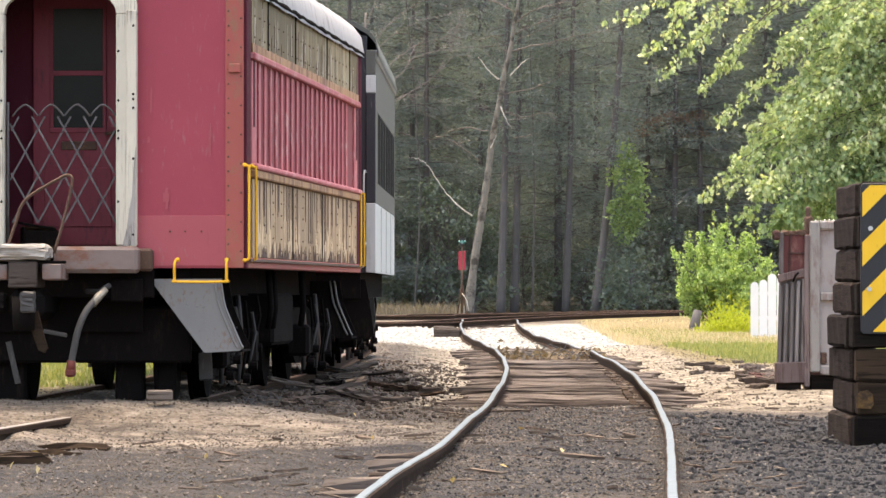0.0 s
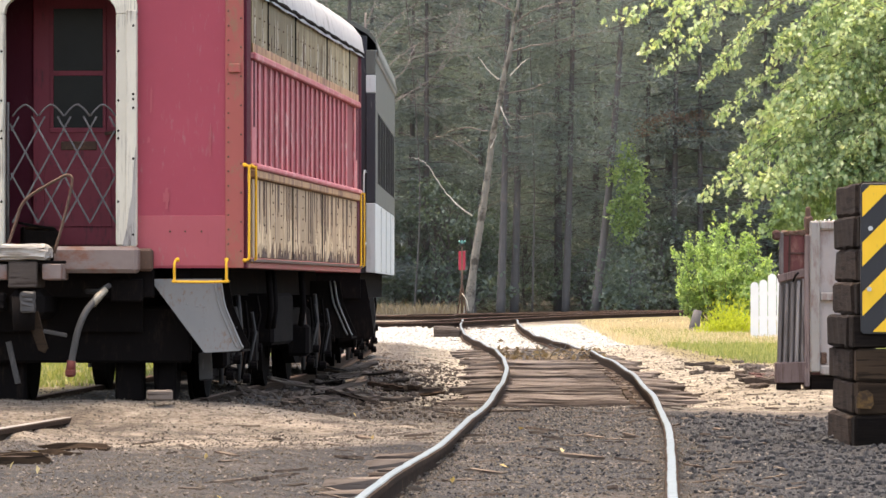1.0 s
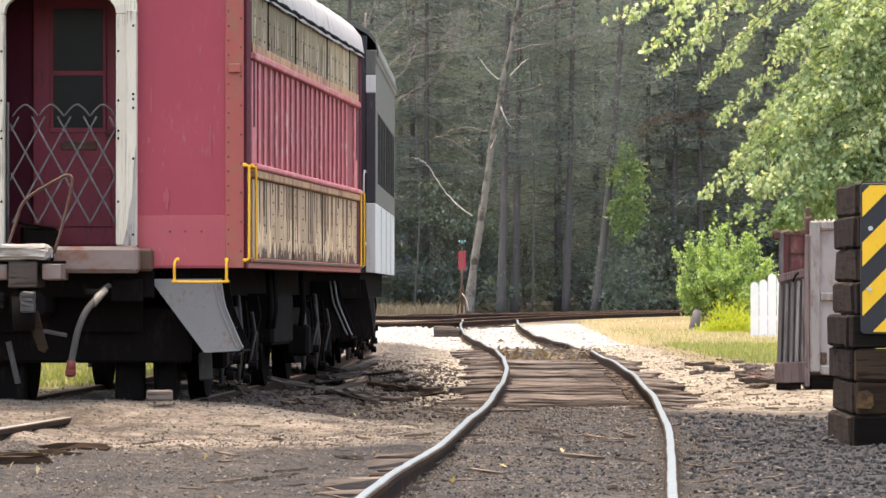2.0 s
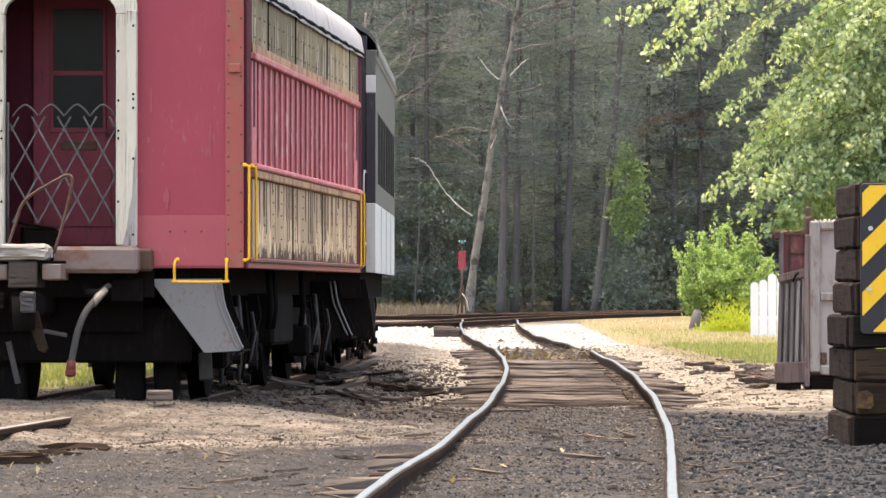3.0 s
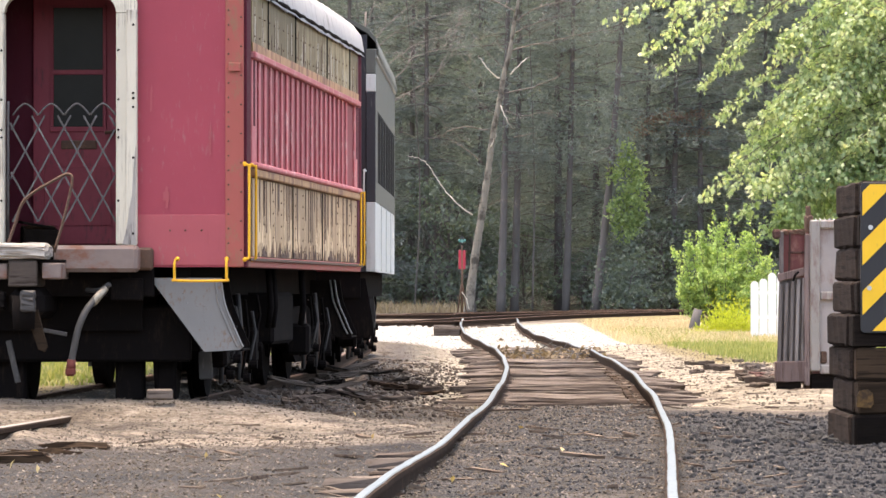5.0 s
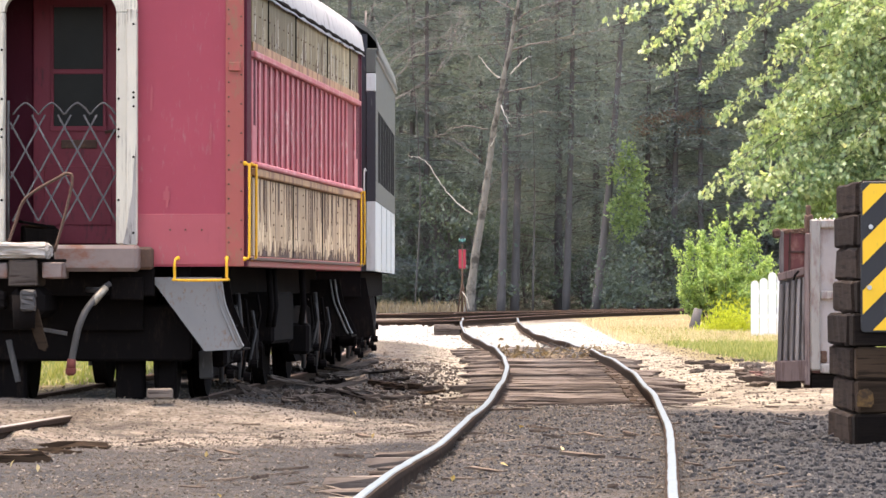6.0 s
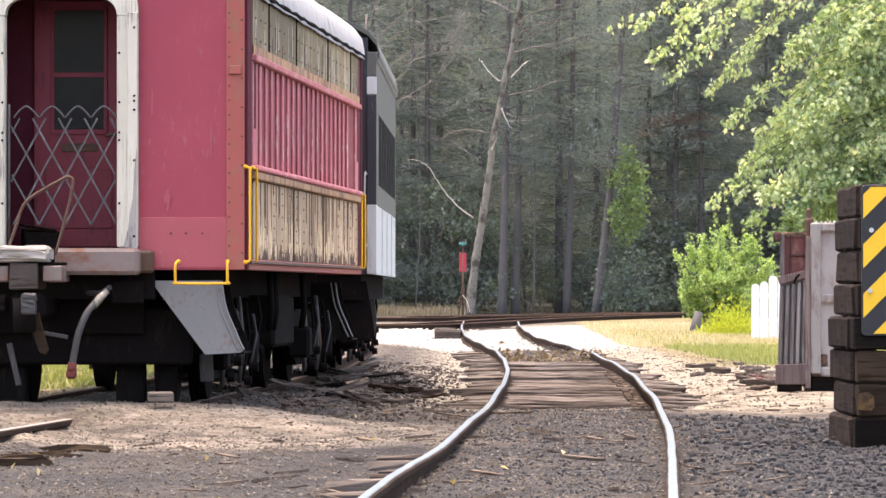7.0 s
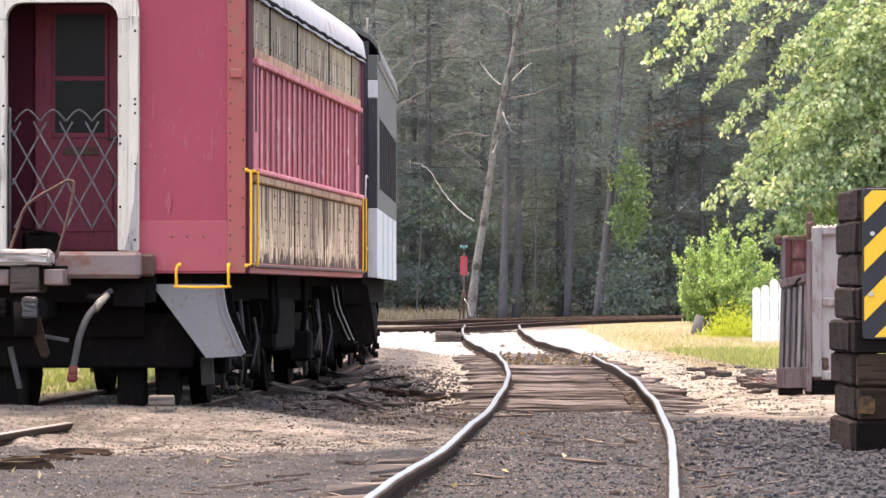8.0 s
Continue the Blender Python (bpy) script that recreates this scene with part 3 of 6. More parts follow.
def build_tracks():
    rng = random.Random(5)
    tie_meshes = [tie_mesh(rng, 2.6, "tie") for _ in range(6)]
    # the near track
    track = thing("railway_track", "curving railway track with bright rails on weathered wooden ties", "railway track")
    near = [p for p in LINE_PATH if p.y > -18]
    far_z = lambda x, y: lerp_table(LAND, y) - .037
    for side in (-.75, .75):
        jag = random.Random(int(side * 100))
        pts = []
        for x, y, z in offset_line(near, side, far_z):
            pts.append((x + jag.uniform(-.003, .003), y, z + .012 * math.sin(y * .55 + side) + jag.uniform(-.002, .002)))
        sweep_rail("rail", pts, track)
    y, n = 22.0, 0
    while y < 139:
        x = line_x(y)
        slope = (line_x(y + .5) - line_x(y - .5))
        ob = new("tie", tie_meshes[n % 6])
        ob.parent = track
        ob.matrix_basis = pose(x + rng.uniform(-.16, .16), y, lerp_table(LAND, y) - .015 - .09 * step(y, 95, 99) + (rng.uniform(-.02, .022) if n % 2 else rng.uniform(-.085, -.01)), rng.uniform(-2, 2), rng.uniform(-.5, .5), -math.degrees(math.atan(slope)) + rng.uniform(-3.5, 3.5))
        y += .55 * rng.uniform(.88, 1.14)
        n += 1
    # planks beside the near track's rails, along the flangeway
    for side, a, b in ((.6, 47, 70),):
        path = [p for p in LINE_PATH if a < p.y < b]
        for k in range(len(path) - 1):
            p, q = path[k], path[k + 1]
            bm = boxed(-.035, .035, 0, (q - p).length * .96, 0, .03, bevel=.006)
            ob = part("plank", bm, M_TIE_BROWN, track)
            ob.matrix_basis = pose(p.x + side, p.y, -.03 + rng.uniform(-.01, .01), 0, 0, -math.degrees(math.atan2(q.x - p.x, q.y - p.y)) + rng.uniform(-1, 1))
    # the coaches' track
    t2 = thing("railway_track", "rusty siding half buried in dirt beneath the coaches", "railway track")
    pts = [Vector((-3.03 + .0606 * (y - 40.1), y, 0)) for y in np.arange(39.6, 54, 1.0)]
    tail = pts[-1]
    pts += [Vector((tail.x + .0147 * k, tail.y + k, 0)) for k in range(1, 26)]
    for side in (-.75, .75):
        sweep_rail("rail", offset_line(pts, side, lambda x, y: .012 + .004 * (y - 40)), t2, M_RUST)
    for k, p in enumerate(pts):
        for s in (0, .5):
            ob = new("tie", tie_meshes[(k + 3) % 6])
            ob.parent = t2
            ob.matrix_basis = pose(p.x, p.y + s, .055 + rng.uniform(-.02, .01), 0, 0, -3.4 + rng.uniform(-2, 2))
    # short spare ties beside the switch
    for k, (x, y, ln) in enumerate(((.10, 118, .62), (.16, 121.5, .55), (.02, 125, .5))):
        sp = thing("spare_tie", "short brown tie end lying in the pale stone", "railway tie", pose(x, y, lerp_table(LAND, y) + .09, 0, 0, rng.uniform(-6, 6)), group="spare ties")
        part("tie", boxed(-ln / 2, ln / 2, -.12, .12, -.13, .04, bevel=.015), M_TIE, sp)
    # a stub of old rail lying by the siding
    t3 = thing("old_rail", "worn end of a rusty rail lying on rotten ties", "rail")
    sweep_rail("rail", [(-3.75, 28, -.02), (-3.42, 32, -.02), (-3.13, 35.8, -.02), (-2.87, 39.0, -.02)], t3, worn("dull_rail_top", (.4, .36, .32), (.3, .25, .2), .5, .7))
    for k in range(7):
        y = 29.6 + .9 * k
        rotten = part("tie", rough_box(-.65, .65, -.11, .11, -.14, .02, rng, .022, .02), M_TIE_BROWN, t3, "dark rotten tie")
        rotten.matrix_basis = pose(-3.35 + .075 * (y - 30) + rng.uniform(-.25, .2), y, .005 + rng.uniform(-.02, .03), 0, rng.uniform(-2, 2), rng.uniform(-9, 4))
    # the tracks that cross behind
    for pts, lab in (([(-9, 128.5), (-1.54, 133), (.56, 139), (2.95, 150), (7.7, 165), (16, 182)], "rusty track that swings across in front of the woods"),
                     ([(-14, 146), (-1.74, 150.5), (-.07, 155), (3.9, 162), (7.9, 170), (20, 178)], "rusty back track along the edge of the woods")):
        path = smooth_path([(x, y, 0) for x, y in pts], 10)
        tr = thing("railway_track", lab, "railway track")
        for side in (-.75, .75):
            sweep_rail("rail", offset_line(path, side, lambda x, y: lerp_table(LAND, y) - .03), tr, M_RUST)
        for p, q in zip(path, path[1:]):
            k = max(1, int((q - p).length / .6))
            for i in range(k):
                c = p.lerp(q, i / k)
                ob = new("tie", tie_meshes[(i * 5) % 6])
                ob.parent = tr
                ob.matrix_basis = pose(c.x, c.y, lerp_table(LAND, c.y) - .045 + rng.uniform(-.02, .01), 0, 0, math.degrees(math.atan2(q.y - p.y, q.x - p.x)) - 90 + rng.uniform(-3, 3))


# ---- the red coach ----
CW = 1.48      # half width
CL = 11.8      # length


def arch_outline(half, bottom, top, radius, steps=6):
    pts = [(half, bottom)]
    for k in range(steps + 1):
        a = k / steps * math.pi / 2
        pts.append((half - radius + radius * math.cos(a), top - radius + radius * math.sin(a)))
    pts += [(-x, z) for x, z in reversed(pts)]
    return pts


def rivets(spots, name, parent, r=.011, out=(1, 0, 0), material=None):
    bm = bmesh.new()
    for p in spots:
        g = bmesh.ops.create_icosphere(bm, subdivisions=1, radius=r)
        bmesh.ops.translate(bm, verts=g["verts"], vec=p)
    return tagged(part(name, bm, material or M_BLACK_STEEL, parent), kind="stuff")


def coach_truck(parent, y):
    """A four-wheeled truck: two axles, side frames, springs and brake hangers."""
    truck = part("truck", boxed(-1.05, 1.05, y - .22, y + .22, .62, .82, bevel=.03), M_BLACK_STEEL, parent, "sooty black cast truck")
    for s in (-1, 1):
        bm = bmesh.new()
        x = s * 1.0
        prism(bm, [(y - 1.6, .92), (y - 1.6, .70), (y - 1.15, .62), (y - .6, .48), (y + .6, .48), (y + 1.15, .62), (y + 1.6, .70), (y + 1.6, .92), (y + .7, 1.02), (y - .7, 1.02)], 0, x - .05, x + .05)
        part("side_frame", bm, M_BLACK_STEEL, truck)
        for k in (-1.2, 1.2):
            part("journal_box", boxed(x + s * .02, x + s * .24, y + k - .15, y + k + .15, .56, .86, bevel=.03), M_BLACK_STEEL, truck)
        for k in (-.25, 0, .25):
            pts = [(x + s * .1 + .06 * math.cos(a), y + k + .06 * math.sin(a), .52 + a * .0115) for a in np.arange(0, 26, .5)]
            part("spring", tube(bmesh.new(), pts, .016, 5), M_BLACK_STEEL, truck)
        for k in (-.72, .72):
            part("brake_hanger", tube(bmesh.new(), [(x + s * .12, y + k, 1.15), (x + s * .14, y + k * 1.04, .9), (x + s * .13, y + k * .98, .42)], .022, 6), M_IRON, truck)
            part("brake_hanger", tube(bmesh.new(), [(x + s * .12, y + k + .12, 1.1), (x + s * .16, y + k + .14, .62), (x + s * .14, y + k + .05, .45)], .016, 6), M_RUST, truck)
    for k, (dy, top, low) in enumerate(((-1.0, 1.12, .5), (-.45, 1.05, .62), (.35, 1.1, .45), (.95, 1.0, .55), (1.35, 1.15, .7))):
        part("brake_link", tube(bmesh.new(), [(1.22, y + dy, top), (1.24, y + dy + .10, (top + low) / 2 + .05), (1.20, y + dy - .06, low)], .014, 6), M_IRON if k % 2 else M_BLACK_STEEL, truck)
        part("link_pin", disc(bmesh.new(), 1.24, y + dy - .05, low, .04, 0, .06, 10), M_BLACK_STEEL, truck)
    for k in (-1.2, 1.2):
        axle = part("axle", tube(bmesh.new(), [(-1.1, y + k, .70), (1.1, y + k, .70)], .07, 10), M_BLACK_STEEL, truck)
        for s in (-1, 1):
            bm = bmesh.new()
            disc(bm, s * .755, y + k, .70, .43, 0, .12, 28)
            disc(bm, s * .695, y + k, .70, .455, 0, .03, 28)
            disc(bm, s * .80, y + k, .70, .16, 0, .1, 16)
            part("wheel", bm, M_BLACK_STEEL, axle)
    truck.matrix_basis = pose(0, 0, -.08)
    return truck


def roof_mesh(half, eave, rise, y0, y1, seed, thick=.05, ragged=.012):
    rng = random.Random(seed)
    bm = bmesh.new()
    rows = []
    ys = np.linspace(y0, y1, 34)
    n = 16
    for y in ys:
        ring = []
        for k in range(n + 1):
            a = math.pi * k / n
            x = -half * math.cos(a) * (1.0)
            z = eave + rise * math.sin(a) ** .8
            if k in (0, n):
                z -= rng.uniform(0, ragged)
            ring.append((x, y, z + rng.uniform(-.006, .006)))
        rows.append(ring)
    for off in (0, -thick):
        vs = [[bm.verts.new((p[0], p[1], p[2] + off)) for p in r] for r in rows]
        for r, s in zip(vs, vs[1:]):
            for k in range(n):
                bm.faces.new((r[k], r[k + 1], s[k + 1], s[k]) if off == 0 else (r[k], s[k], s[k + 1], r[k + 1])).smooth = True
        if off == 0:
            top = vs
    for k in range(n):
        bm.faces.new((top[0][k], vs[0][k], vs[0][k + 1], top[0][k + 1]))
        bm.faces.new((top[-1][k], top[-1][k + 1], vs[-1][k + 1], vs[-1][k]))
    for i in range(len(ys) - 1):
        bm.faces.new((top[i][0], top[i + 1][0], vs[i + 1][0], vs[i][0]))
        bm.faces.new((top[i][n], vs[i][n], vs[i + 1][n], top[i + 1][n]))
    bmesh.ops.recalc_face_normals(bm, faces=bm.faces)
    return bm


def grab_iron(parent, pts, r=.011, name="grab_iron"):
    """A yellow bar with round flanges at its ends."""
    bar = part(name, tube(bmesh.new(), smooth_path(pts, 5), r, 8), M_YELLOW, parent, "bright yellow painted grab iron")
    for p in (pts[0], pts[-1]):
        bm = bmesh.new()
        g = bmesh.ops.create_icosphere(bm, subdivisions=2, radius=r * 1.7)
        bmesh.ops.translate(bm, verts=g["verts"], vec=p)
        part("flange", bm, M_YELLOW, bar)
    return bar


def build_red_coach():
    car = thing("passenger_coach", "faded red coach with tan panels, cream doorway and yellow grab irons", "railway coach", pose(-3.026, 40.09, 0, 0, 0, -3.47))
    # end wall
    for s in (1, -1):
        part("end_panel", boxed(s * .60, s * 1.325, 0, .05, 1.285, 3.95), M_RED, car)
        part("end_patch", boxed(s * .612, s * 1.32, -.008, .0, 1.30, 1.70, bevel=.003), M_RED_LIGHT, car, "paler repainted red band")
        part("corner_post", boxed(s * 1.31, s * 1.455, -.02, .0, 1.285, 3.9, bevel=.006), M_RUST_RED, car, "rust-streaked red corner post")
        part("corner_angle", boxed(s * 1.36, s * (CW - .002), .002, .12, 1.285, 3.9, bevel=.006), M_MAROON, car, "dark maroon corner angle")
        rivets([(s * 1.335, -.022, z) for z in np.arange(1.36, 3.8, .115)] + [(s * 1.435, -.022, z) for z in np.arange(1.42, 3.8, .23)], "rivet", car, .009, material=M_RUST)
        rivets([(s * x, -.01, 1.575) for x in (.87, .99, 1.12)], "rivet", car, .009, material=M_RUST)
        # cream door jamb
        jamb = part("door_jamb", boxed(s * .445, s * .612, -.06, .06, 1.46, 3.30, bevel=.012), M_CREAM, car, "peeling cream wooden door frame")
        part("edge_strip", boxed(s * .53, s * .612, -.075, -.062, 1.455, 3.32, bevel=.005), M_CREAM, jamb, "peeling cream strip on the jamb")
        part("bare_patch", prism(bmesh.new(), [(s * .50, 1.462), (s * .605, 1.462), (s * .605, 2.25), (s * .585, 2.05), (s * .575, 1.85), (s * .55, 1.72), (s * .535, 1.6)], 1, -.0785, -.0755), M_JAMB, jamb, "bare grey wood where the paint is gone")
        rivets([(s * .465, -.064, z) for z in (1.81, 2.31, 2.37, 2.61, 3.0)] + [(s * .585, -.078, z) for z in (1.55, 2.15, 2.55, 2.62, 2.66, 3.2)], "nail", jamb, .011)
    outer = arch_outline(.612, 3.30, 3.60, .24)
    inner = arch_outline(.445, 3.30, 3.43, .13)
    bm = bmesh.new()
    prism(bm, outer[:len(outer) // 2] + [(0, 3.60), (0, 3.43)] + inner[:len(inner) // 2][::-1], 1, -.06, .06)
    prism(bm, [(-x, z) for x, z in (outer[:len(outer) // 2] + [(0, 3.60), (0, 3.43)] + inner[:len(inner) // 2][::-1])][::-1], 1, -.06, .06)
    part("door_arch", bm, M_CREAM, car, "peeling cream arched door head")
    part("end_head", boxed(-.60, .60, 0, .05, 3.60, 3.95), M_RED, car)
    part("lock_plate", boxed(1.335, 1.43, -.045, -.022, 2.83, 2.90, bevel=.006), M_RUST_RED, car, "small rusty hasp")
    part("name_stencil", boxed(.815, .865, -.012, -.009, 1.81, 1.88), M_RED_LIGHT, car, "faint worn pale mark")
    scuff = random.Random(17)
    for x, z, h in ((.72, 2.62, .22), (.845, 1.80, .10), (.842, 1.90, .05), (1.19, 2.3, .28), (.70, 2.30, .05), (1.17, 1.52, .12), (.93, 1.42, .10), (1.26, 1.5, .2)):
        w = scuff.uniform(.006, .014)
        part("paint_scuff", prism(bmesh.new(), [(x - w, z - h / 2), (x + w * .6, z - h * .45), (x + w, z + h * .3), (x, z + h / 2), (x - w * .7, z + h * .2)], 1, -.0098, -.0082), M_RED_LIGHT, car)
    # vestibule
    part("vestibule_floor", boxed(-CW + .06, CW - .06, .02, .85, 1.40, 1.46), M_TIE_BROWN, car)
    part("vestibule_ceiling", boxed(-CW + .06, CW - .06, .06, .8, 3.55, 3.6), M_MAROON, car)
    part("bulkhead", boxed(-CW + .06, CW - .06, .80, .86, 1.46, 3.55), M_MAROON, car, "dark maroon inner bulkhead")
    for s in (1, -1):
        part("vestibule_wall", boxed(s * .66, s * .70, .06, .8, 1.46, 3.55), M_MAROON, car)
    door = part("end_door", boxed(-.33, .40, .745, .795, 1.47, 3.46, bevel=.008), M_MAROON_DOOR, car, "maroon inner door with two dark panes")
    for z0, z1 in ((2.88, 3.38), (2.42, 2.84)):
        part("pane", boxed(-.16, .24, .735, .742, z0, z1), M_GLASS, door)
    for x0, x1, z0, z1 in ((-.19, .27, 2.84, 2.88), (-.19, .27, 2.38, 2.42), (-.19, -.16, 2.42, 3.4), (.24, .27, 2.42, 3.4)):
        part("glazing_bar", boxed(x0, x1, .725, .742, z0, z1, bevel=.004), M_MAROON_DOOR, door)
    part("letter_plate", boxed(-.1, .19, .73, .744, 2.24, 2.31, bevel=.006), M_RUST, door)
    part("kick_panel", boxed(-.24, .31, .735, .744, 1.62, 2.1, bevel=.006), M_MAROON_DOOR, door)
    part("door_handle", tube(bmesh.new(), [(.34, .74, 2.38), (.34, .70, 2.38), (.26, .70, 2.37)], .014), M_RUST, door)
    # folding lattice gate
    gate = part("lattice_gate", tube(bmesh.new(), [(-.425, .02, 1.5), (-.425, .02, 2.6)], .012), M_LATTICE, car, "grey steel folding lattice gate")
    p = .2065
    for fam, y in ((1, .0), (-1, .012)):
        for k in range(-5, 10):
            x0 = -.285 + k * p
            pts = []
            for t in np.linspace(.1, 1, 31):
                x, z = x0 + fam * t * .5163, 2.58 - t * .935
                if -.41 <= x <= .44:
                    pts.append((x, y, z))
            if len(pts) > 2:
                bm = bmesh.new()
                (xa, ya, za), (xb, yb, zb) = pts[0], pts[-1]
                ln = math.hypot(xb - xa, zb - za)
                box(bm, -.007, .007, -.003, .003, 0, ln, m=Matrix.Translation((xa, ya, za)) @ Matrix.Rotation(math.atan2(xb - xa, zb - za), 4, "Y"))
                part("lattice_bar", bm, M_LATTICE, gate)
    for k in range(0, 4):
        x0 = -.285 + k * p
        pts = [(x0 - .1, .006, 2.49), (x0 - .055, .006, 2.545), (x0, .006, 2.58), (x0 + .055, .006, 2.545), (x0 + .1, .006, 2.49)]
        part("lattice_hoop", tube(bmesh.new(), smooth_path([q for q in pts if q[0] < .45], 4), .008, 6), M_LATTICE, gate)
    # platform beam, buffer timbers, coupler
    part("platform_beam", boxed(-.02, .645, -.30, -.02, 1.245, 1.455, bevel=.03), M_BEAM, car, "pinkish-brown weathered platform beam")
    part("platform_beam", boxed(-1.2, -.50, -.30, -.02, 1.245, 1.455, bevel=.03), M_BEAM, car, "pinkish-brown weathered platform beam")
    part("beam_end", boxed(.60, .74, -.10, .0, 1.26, 1.44, bevel=.02), M_RUST, car)
    bm = boxed(-.60, -.015, -.62, -.34, 1.345, 1.465, bevel=.03)
    bmesh.ops.subdivide_edges(bm, edges=bm.edges, cuts=4, use_grid_fill=True)
    rr = random.Random(9)
    for v in bm.verts:
        v.co += Vector((rr.uniform(-.008, .008), rr.uniform(-.012, .012), rr.uniform(-.012, .012)))
    part("buffer_timber", bm, timber("bleached_timber", (.5, .48, .44), (.74, .71, .66), (.2, .17, .14), 0), car, "bleached splintered buffer timber")
    part("buffer_block", rough_box(-.335, -.11, -.60, -.1, 1.13, 1.335, rr, .006), M_TIE, car, "grey splintered buffer block")
    for x0, x1 in ((-.60, -.345), (-.07, .076)):
        part("buffer_block", rough_box(x0, x1, -.57, -.1, 1.19, 1.315, rr, .004), M_BEAM, car)
    part("buffer_plate", boxed(-.62, .10, -.52, -.40, 1.318, 1.342, bevel=.006), M_BLACK_STEEL, car)
    bm = bmesh.new()
    box(bm, -.34, -.06, -.55, .3, .88, 1.12, bevel=.06)
    tube(bm, [(-.2, -.66, .80), (-.2, -.66, 1.06)], [.085, .095], 12)
    part("coupler", bm, M_BLACK_STEEL, car, "sooty knuckle coupler")
    part("coupler_lug", rough_box(-.21, -.10, -.78, -.70, .935, 1.10, rr, .008), M_IRON, car, "grey cast iron lug")
    part("coupler_lug", rough_box(-.46, -.36, -.60, -.5, .95, 1.09, rr, .008), M_BLACK_STEEL, car)
    part("uncoupling_lever", boxed(0, .19, -.010, .010, -.016, .016, bevel=.004, m=pose(-.07, -.5, .79, 0, 10, 0)), M_IRON, car)
    part("wooden_flap", prism(bmesh.new(), [(-.20, .93), (-.09, .95), (-.055, .80), (-.015, .66), (-.04, .62), (-.09, .64), (-.14, .78)], 1, -.64, -.61, bevel=.005), M_TIE_BROWN, car, "brown wooden flap hanging below the coupler")
    part("wedge_plate", boxed(-.022, .022, -.012, .012, -.17, .17, bevel=.004, m=pose(-.35, -.2, .54, 0, -13, 0)), M_IRON, car)
    tube_end = bmesh.new()
    tube(tube_end, [(.22, -.1, 1.10), (.34, -.2, 1.10), (.42, -.24, 1.15)], .022, 8)
    part("brake_pipe", tube_end, M_IRON, car)
    part("pipe_bracket", boxed(.40, .66, -.06, -.02, 1.02, 1.20, bevel=.01), M_BLACK_STEEL, car)
    # air hose
    hose = part("air_hose", tube(bmesh.new(), smooth_path([(.34, -.30, 1.06), (.26, -.42, .95), (.20, -.46, .80), (.165, -.46, .64), (.145, -.46, .53)], 7), .027, 10), M_HOSE, car, "grey rubber air-brake hose")
    part("nozzle", tube(bmesh.new(), [(.40, -.28, 1.12), (.345, -.30, 1.065), (.30, -.36, 1.0)], [.024, .033, .032], 10), M_BRASS, hose)
    bm = bmesh.new()
    tube(bm, [(.148, -.46, .56), (.14, -.46, .47)], [.034, .038], 10)
    box(bm, .10, .18, -.50, -.43, .43, .50, bevel=.018)
    part("coupling_head", bm, M_RED_IRON, hose)
    # bent handrail on the platform
    part("brake_rail", tube(bmesh.new(), smooth_path([(-.36, -.45, 1.45), (-.30, -.45, 1.62), (-.215, -.45, 1.82), (.05, -.45, 1.985), (.12, -.45, 2.01), (.15, -.45, 1.96), (.10, -.45, 1.72), (.01, -.45, 1.40)], 5), .012, 8), M_RUST, car, "bent rusty handrail")
    # U grab below the end wall
    grab_iron(car, [(.935, -.06, 1.35), (.92, -.13, 1.325), (.92, -.13, 1.20), (.935, -.13, 1.178), (1.315, -.13, 1.178), (1.33, -.13, 1.20), (1.33, -.13, 1.325), (1.325, -.06, 1.35)])
    # side walls
    for s in (1, -1):
        x = s * CW
        part("side_sill", boxed(x - s * .09, x, .12, CL - .12, 1.285, 1.37, bevel=.006), M_RUST_RED, car)
        part("sill_strip", boxed(x, x + s * .025, .1, CL - .1, 1.335, 1.36, bevel=.004), M_RUST, car)
        seams = (.50, 4.06, 7.09, CL - .5)
        for a, b in zip(seams, seams[1:]):
            pan = part("side_panel", boxed(x - s * .05, x - s * .006, a + .03, b - .03, 1.372, 2.005, bevel=.006), M_TAN, car, "bare tan riveted side panel")
            spots = [(x - s * .004, y, z) for y in np.arange(a + .25, b, .74) for z in np.arange(1.44, 2.0, .10)]
            rivets(spots, "rivet", pan, .009, material=M_RIVET)
        drip = random.Random(31)
        for _ in range(110):
            y, h = drip.uniform(.9, CL - .85), drip.uniform(.03, .15)
            w = drip.uniform(.02, .07)
            part("rust_drip", prism(bmesh.new(), [(y - w, 1.374), (y + w, 1.374), (y + w * .5, 1.374 + h * .5), (y + w * .2, 1.374 + h), (y - w * .4, 1.374 + h * .7)], 0, x - s * .006, x - s * .0025), M_RUST, car)
        for _ in range(70):
            y, h = drip.uniform(.6, CL - .6), drip.uniform(.10, .42)
            w, z = drip.uniform(.015, .07), drip.uniform(1.376, 1.50)
            part("bleached_streak", prism(bmesh.new(), [(y - w, z), (y + w, z + .02), (y + w * .7, z + h * .7), (y + w * .1, z + h), (y - w * .6, z + h * .6)], 0, x - s * .006, x - s * .0038), M_BLEACHED, car)
        for _ in range(60):
            y, h = drip.uniform(.9, CL - .85), drip.uniform(.08, .5)
            w = drip.uniform(.01, .03)
            part("rust_streak", prism(bmesh.new(), [(y - w, 2.0 - h), (y + w * .6, 1.995 - h), (y + w, 2.0), (y - w, 2.0)], 0, x - s * .006, x - s * .0028), M_RUST, car)
        part("belt_rail", boxed(x - s * .05, x + s * .03, .42, CL - .42, 2.01, 2.075, bevel=.01), M_OCHRE, car, "tan-edged belt rail")
